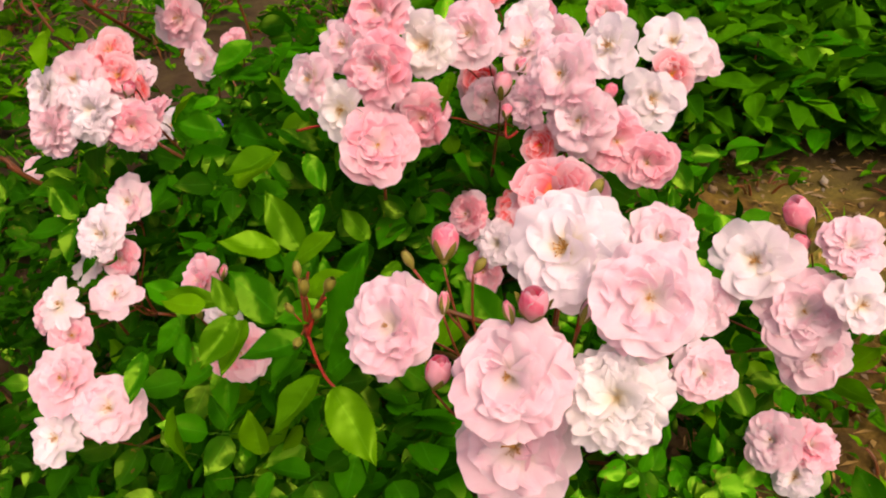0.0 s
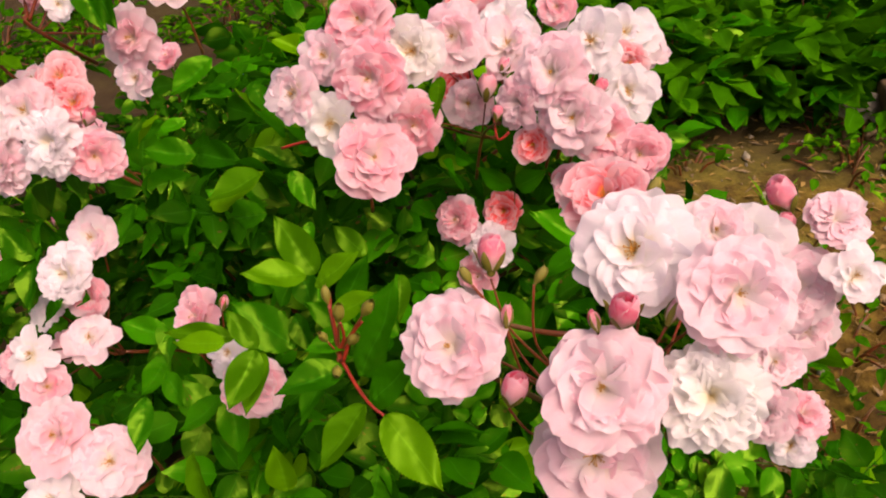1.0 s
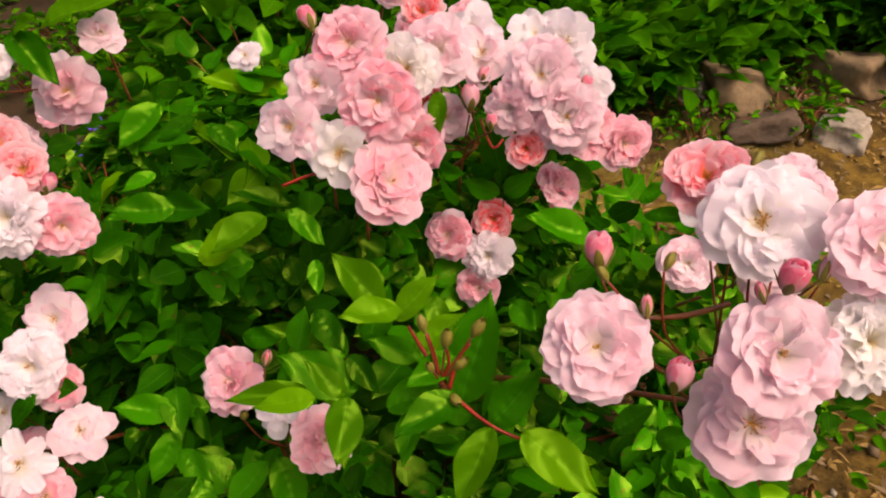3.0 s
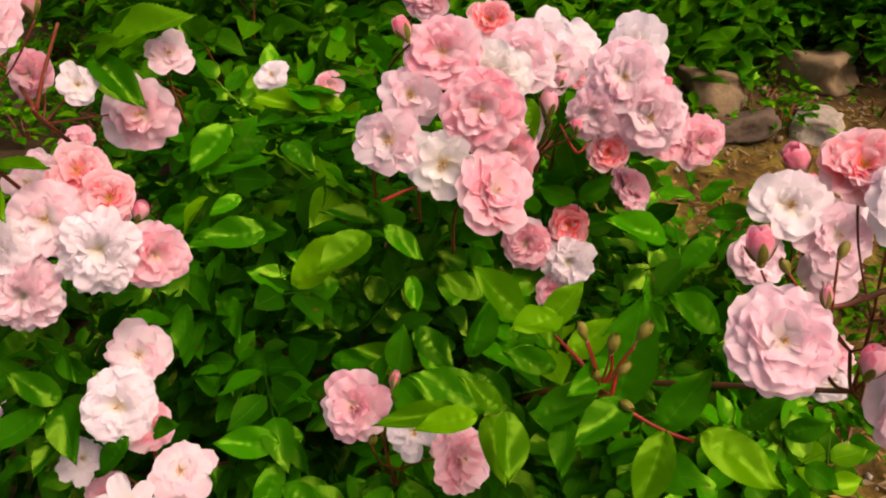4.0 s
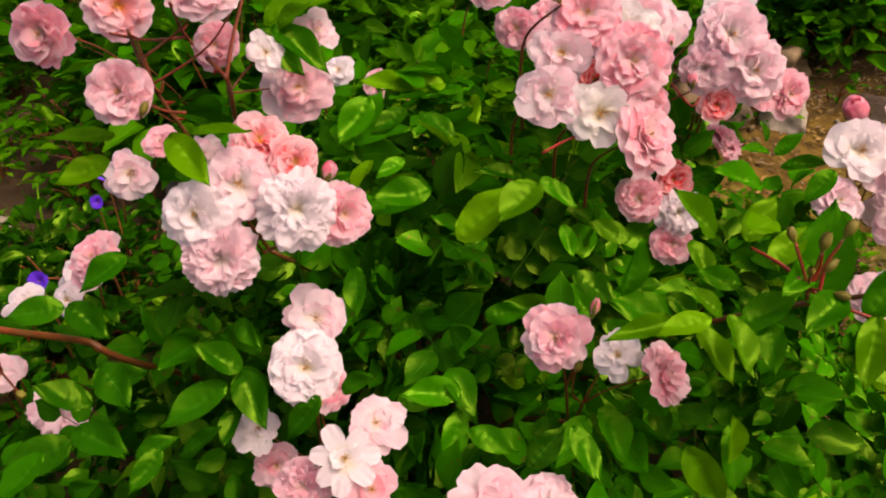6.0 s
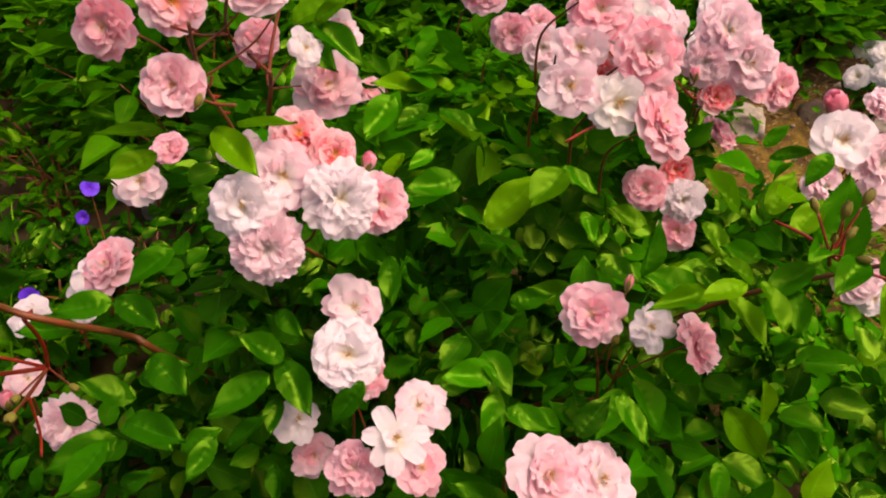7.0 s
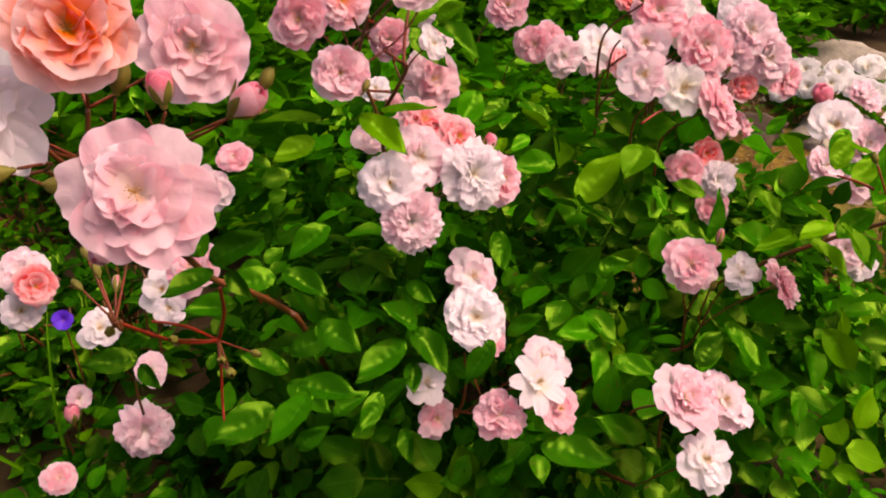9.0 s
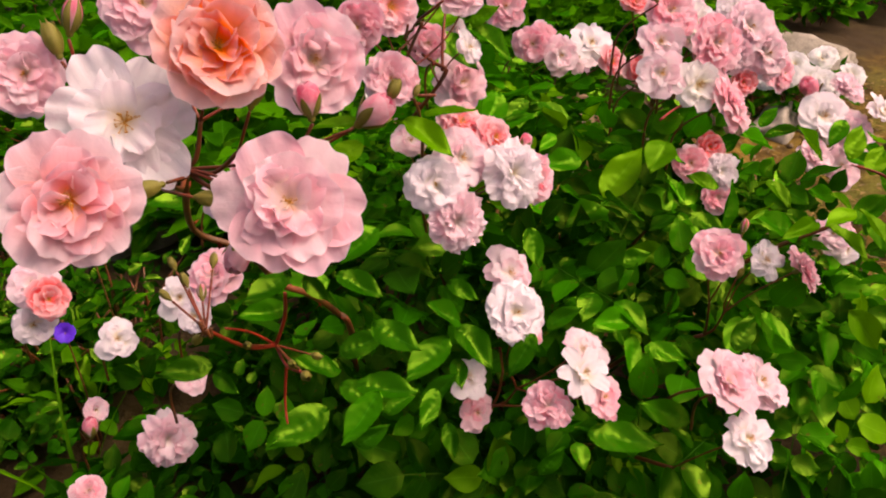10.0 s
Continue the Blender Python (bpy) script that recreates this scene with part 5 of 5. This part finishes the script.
# ---- garden behind the bush ----
def boulder(place, size, mat, label, seed, sink=0.2):
    bm = bmesh.new()
    bmesh.ops.create_icosphere(bm, subdivisions=4, radius=1.0)
    for v in bm.verts:
        p = v.co.copy()
        k = 1 + 0.28 * noise.noise(p * 1.3 + Vector((seed, 0, 0))) + 0.09 * noise.noise(p * 4 + Vector((0, seed, 0)))
        p = Vector([max(-0.72, min(0.72, c)) for c in p]) * k
        v.co = Vector((p.x * size[0], p.y * size[1], p.z * size[2])) * 1.25
    me = bpy.data.meshes.new("garden_stone")
    bm.to_mesh(me)
    bm.free()
    me.materials.append(mat)
    me.polygons.foreach_set("use_smooth", [True] * len(me.polygons))
    ob = new("garden_stone", me)
    ob.matrix_world = pose(place[0], place[1], ground_z(*place) + size[2] * sink, 4 * seed, 7, 31 * seed)
    return tagged(ob, label, "stone", "bed edging stones")


PALE, BROWN = "pale grey garden stone half sunk in soil", "brown garden stone half sunk in soil"
boulder((1.12, 1.14), (0.07, 0.05, 0.036), STONE_PALE, PALE, 1)
boulder((1.02, 1.36), (0.10, 0.07, 0.06), STONE_BROWN, BROWN, 2)
boulder((1.27, 1.30), (0.11, 0.06, 0.05), STONE_BROWN, "ochre brown garden stone under broad leaves", 3)
boulder((0.93, 1.40), (0.04, 0.035, 0.035), STONE_PALE, PALE, 4)
boulder((0.97, 1.22), (0.08, 0.06, 0.03), STONE_DARK, "dark flat stone in the bed edge", 5)
boulder((1.38, 0.90), (0.09, 0.05, 0.035), STONE_PALE, PALE, 6)
boulder((1.41, 0.79), (0.08, 0.05, 0.035), STONE_PALE, PALE, 7)
boulder((1.28, 1.02), (0.07, 0.05, 0.03), STONE_DARK, BROWN, 8)
boulder((1.86, 0.96), (0.16, 0.09, 0.06), STONE_PALE, "large grey boulder behind white flowers", 9)
boulder((0.215, 2.29), (0.075, 0.05, 0.035), STONE_PALE, "grey mossy stone among low weeds", 10)
boulder((0.02, 1.80), (0.10, 0.07, 0.07), STONE_PALE, PALE, 11, 0.5)
boulder((0.10, 2.20), (0.14, 0.05, 0.03), STONE_BROWN, "long flat brown stone among weeds", 12)
boulder((-0.42, 1.95), (0.05, 0.04, 0.035), STONE_PALE, PALE, 13)


def leafy_plant(place, height, spread, count, size, tone, seed, label, name="leafy_plant", category="plant", group="garden plants", base="g"):
    rng = random.Random(seed)
    ob = new(name)
    ob.location = (*place, ground_z(*place))
    tagged(ob, label, category, group)
    pile = Pile()
    stems = 0
    for i in range(count):
        a, r = rng.uniform(0, 6.28), spread * rng.random() ** 0.5
        top = Vector((math.cos(a) * r, math.sin(a) * r, height * (0.25 + 0.75 * rng.random()) * (1.05 - 0.5 * (r / spread) ** 2)))
        d = (Vector((math.cos(a), math.sin(a), rng.uniform(-0.5, 0.7))) + Vector((rng.uniform(-0.8, 0.8), rng.uniform(-0.8, 0.8), 0))).normalized()
        n = Vector((0, 0, 1)) + Vector((rng.uniform(-0.6, 0.6), rng.uniform(-0.6, 0.6), 0))
        n = (n - d * d.dot(n)).normalized()
        w = n.cross(d)
        long = size * rng.uniform(0.6, 1.3)
        v, f, u = rng.choice(SMALL_LEAFLETS)
        pile.add(v @ np.array((d * long, w * long * rng.uniform(0.38, 0.62), n * long)) + np.array(top), f, u, 0 if rng.random() < 0.8 else 1)
        if stems < 9 and i % 5 == 0:
            stems += 1
            sv, sf = tube((Vector((top.x * 0.3, top.y * 0.3, -0.02)), Vector((top.x * 0.6, top.y * 0.6, top.z * 0.6)), top), (0.003, 0.0025, 0.0015), 5)
            part("stem", mesh_of("stem", sv, sf, [CANE]), ob)
    tagged(part("foliage", pile.mesh("foliage", [LEAF[base], LEAF[tone]]), ob), kind="stuff")
    return ob


prng = random.Random(8)
BROAD = "clump of broad green garden leaves in shade"
spots = []
tries = 0
while len(spots) < 78 and tries < 4000:
    tries += 1
    x, y = prng.uniform(0.1, 2.9), 1.45 + 2.1 * prng.random() ** 1.6
    edge = 1.46
    if y < edge or (x > 1.5 and y < 1.9) or any((x - a) ** 2 + (y - b) ** 2 < (0.13 + 0.09 * (b - 1.5)) ** 2 for a, b in spots):
        continue
    spots.append((x, y))
spots += [(1.50, 1.24), (1.68, 1.22), (1.86, 1.24), (1.45, 1.42), (1.60, 1.36), (1.56, 1.52), (1.40, 1.54), (1.62, 1.72), (1.80, 1.62), (1.98, 1.70), (1.74, 1.48), (2.16, 1.60), (2.05, 1.42), (2.55, 1.55), (2.35, 1.75), (2.6, 1.2), (2.4, 1.05), (2.75, 0.9), (1.92, 1.36)]
for i, (x, y) in enumerate(spots):
    front = y < 1.85
    leafy_plant((x, y), prng.uniform(0.16, 0.26) if front else prng.uniform(0.28, 0.46), prng.uniform(0.14, 0.2) if front else prng.uniform(0.2, 0.3),
                170, 0.075 if front else 0.09, "m", 40 + i, BROAD)

# far shrubs that close the garden
for i in range(30):
    a = radians(-75 + 240 * i / 29)
    far = 4.6 + 0.9 * prng.random()
    leafy_plant((0.2 + far * math.cos(a), 0.9 + far * math.sin(a)), prng.uniform(0.9, 1.6), prng.uniform(0.5, 0.8), 260, 0.17, "d", 140 + i,
                "dark green garden shrub at the far side", "garden_shrub", "shrub", "far shrubs", "d")

# low weeds on the open soil
for i in range(206):
    left = i < 60 or i > 95
    x, y = (prng.uniform(0.75, 1.6), prng.uniform(1.0, 1.45)) if 78 < i < 96 else (prng.uniform(-1.2, -0.66), prng.uniform(0.55, 1.4)) if i > 189 else (prng.uniform(-1.9, 0.35), 1.40 + 2.8 * prng.random() ** 1.4) if i > 95 else (prng.uniform(-1.1, 0.45), prng.uniform(1.45, 3.2)) if left else (prng.uniform(0.42, 0.95), prng.uniform(0.45, 1.45))
    if (i > 95 and -0.7 < x < -0.12 and 2.2 < y < 3.6 and i % 4) or math.hypot(x - 0.0, y - 1.70) < 0.20:
        continue
    # left weeds with y below 1.8 get dark blades in place of real shade
    leafy_plant((x, y), prng.uniform(0.05, 0.16) if i > 95 else prng.uniform(0.03, 0.12 if left else 0.06), prng.uniform(0.12, 0.2) if i > 95 else prng.uniform(0.05, 0.13), 64 if i > 95 else 46 if left else 30, 0.046 if i > 95 else 0.034 if left else 0.026, ("d" if y < 1.8 else "y") if left else "y", 240 + i, "small green weed on bare soil", "weed", "weed", "weeds", ("d" if y < 1.8 else "g") if left else "g")


leafy_plant((0.55, 1.47), 0.20, 0.07, 40, 0.034, "y", 398, "small plant with bright yellow green leaves", base="y")

# white flowers before the grey boulder
plant = leafy_plant((1.55, 0.90), 0.13, 0.15, 200, 0.05, "m", 401, "bushy plant with white flower heads before a boulder", "white_flower_plant", "flowering plant")
hrng = random.Random(21)
for i in range(15):
    pile = Pile()
    for k, (count, length, width, th0, th1, cup, ruffle) in enumerate(RINGS["ruffle"]):
        for j in range(count - 2):
            v, f, u = petal_shape(hrng, length, width * 1.15, th0, th1 - 12, cup, ruffle, 6, 5)
            pile.add(turned(v, 6.2832 * j / (count - 2) + k, 0, (0, 0, -0.46)), f, u)
    a, r = hrng.uniform(0, 6.28), 0.19 * hrng.random() ** 0.5
    at = (math.cos(a) * r, math.sin(a) * r, 0.16 - 1.2 * r * r + hrng.uniform(-0.015, 0.015))
    part("flower_head", pile.mesh("flower_head", [PETAL["cream"]]), plant, axis_pose(at, (at[0] * 2 - 0.3, at[1] * 2 - 0.2, 0.6), hrng.uniform(0.030, 0.042), a), "creamy white flower head")

# violet flowers at the left of the bush
def violet_plant(place, heights, seed):
    rng = random.Random(seed)
    ob = leafy_plant(place, 0.13, 0.09, 60, 0.04, "y", seed, "low plant with small violet flowers", "violet_plant", "flowering plant")
    for h in heights:
        top = Vector((rng.uniform(-0.07, 0.07), rng.uniform(-0.07, 0.07), h))
        sv, sf = tube((Vector((top.x * 0.4, top.y * 0.4, 0)), Vector((top.x * 0.8, top.y * 0.8, h * 0.6)), top), (0.0015, 0.0013, 0.001), 5)
        part("stalk", mesh_of("stalk", sv, sf, [CANE]), ob)
        pile = Pile()
        for j in range(5):
            v, f, u = petal_shape(rng, 1.0, 0.5, 40, 100, 0.1, 0.1, 6, 5)
            pile.add(turned(v, 6.2832 * j / 5, 0, (0, 0, -0.2)), f, u)
        part("flower", pile.mesh("flower", [VIOLET]), ob, axis_pose(top, (rng.uniform(-0.8, 0.2), -0.8, 0.5), rng.uniform(0.012, 0.018), 0), "bright violet flower")
    return ob


violet_plant((-0.31, 1.42), (0.22, 0.25), 501)
violet_plant((-0.42, 1.36), (0.20,), 502)


def grass_tuft(place, count, height, seed):
    rng = random.Random(seed)
    ob = new("grass_tuft")
    ob.location = (*place, ground_z(*place))
    tagged(ob, "loose tuft of long green grass blades", "grass", "grass tufts")
    for i in range(count):
        a, h, lean = rng.uniform(0, 6.28), height * rng.uniform(0.5, 1.0), rng.uniform(0.2, 0.7)
        d, side = Vector((math.cos(a), math.sin(a), 0)), Vector((-math.sin(a), math.cos(a), 0))
        verts = []
        for k in range(8):
            t = k / 7
            p = d * (0.01 + lean * h * t * t) + Vector((0, 0, h * t * (1 - 0.25 * lean * t)))
            w = 0.0032 * (1 - t) ** 0.6 + 0.0002
            verts += [p - side * w, p + Vector((0, 0, -0.001)), p + side * w]
        part("blade", mesh_of("blade", verts, grid_faces(8, 3), [LEAF["y"]], [(c / 2, k / 7) for k in range(8) for c in range(3)]), ob)
    return ob


for i, (x, y, n, h) in enumerate(((-0.52, 1.22, 9, 0.32), (-0.62, 1.05, 8, 0.26), (-0.72, 1.30, 10, 0.3), (-0.35, 1.75, 9, 0.2), (0.62, 1.15, 9, 0.08),
                                  (0.75, 0.98, 8, 0.07), (1.22, 1.42, 12, 0.3), (1.32, 1.38, 10, 0.26))):
    grass_tuft((x, y), n, h, 600 + i)


# weathered post at the back
def post(place, radius, height):
    rows, sides, verts = 12, 14, []
    for i in range(rows):
        for j in range(sides):
            a = 6.2832 * j / sides
            r = radius * (1 + 0.10 * noise.noise((math.cos(a) * 2, math.sin(a) * 2, i * 0.5)))
            verts.append((math.cos(a) * r, math.sin(a) * r, -0.05 + height * i / (rows - 1)))
    faces = [(i * sides + j, i * sides + (j + 1) % sides, (i + 1) * sides + (j + 1) % sides, (i + 1) * sides + j) for i in range(rows - 1) for j in range(sides)]
    faces.append(tuple((rows - 1) * sides + j for j in range(sides)))
    ob = new("wooden_post", mesh_of("wooden_post", verts, faces, [WOOD]))
    ob.location = (*place, ground_z(*place))
    return tagged(ob, "weathered brown wooden post standing in soil", "post")


post((2.36, 1.42), 0.075, 0.9)

# dry leaves, straw and pebbles on the open soil
litter, grit = Pile(), Pile()
for i in range(3200):
    x, y = prng.uniform(0.25, 1.9), prng.uniform(0.3, 1.5)
    a, long, wide = prng.uniform(0, 6.28), prng.uniform(0.01, 0.035), prng.uniform(0.002, 0.009)
    d, w = np.array((math.cos(a), math.sin(a), prng.uniform(-0.2, 0.2))), np.array((-math.sin(a), math.cos(a), prng.uniform(-0.4, 0.4)))
    c = np.array((x, y, ground_z(x, y) + 0.004))
    litter.add([c, c + d * long * 0.5 - w * wide / 2 + np.array((0, 0, 0.003)), c + d * long, c + d * long * 0.5 + w * wide / 2 + np.array((0, 0, 0.002))], [(0, 1, 2, 3)], [(0, 0)] * 4, 0 if prng.random() < 0.6 else 1)
tagged(new("leaf_litter", litter.mesh("leaf_litter", [STRAW, STONE_BROWN])), "dry straw and leaf litter on brown soil", "litter", kind="stuff")
octa = np.array([(1, 0, 0), (0, 1, 0), (-1, 0, 0), (0, -1, 0), (0, 0, 0.7), (0, 0, -0.7)])
for i in range(420):
    x, y = prng.uniform(0.3, 1.5), prng.uniform(0.3, 1.5)
    r = 0.003 + 0.011 * prng.random() ** 3
    turn = np.array(Euler((prng.uniform(0, 3), prng.uniform(0, 3), prng.uniform(0, 3))).to_matrix())
    grit.add(octa @ turn * r + np.array((x, y, ground_z(x, y) + r * 0.4)), [(0, 1, 4), (1, 2, 4), (2, 3, 4), (3, 0, 4), (1, 0, 5), (2, 1, 5), (3, 2, 5), (0, 3, 5)], [(0, 0)] * 6, 0 if prng.random() < 0.35 else 1)
tagged(new("pebbles", grit.mesh("pebbles", [STONE_PALE, STONE_BROWN])), "small pale and brown pebbles on soil", "pebbles", kind="stuff")
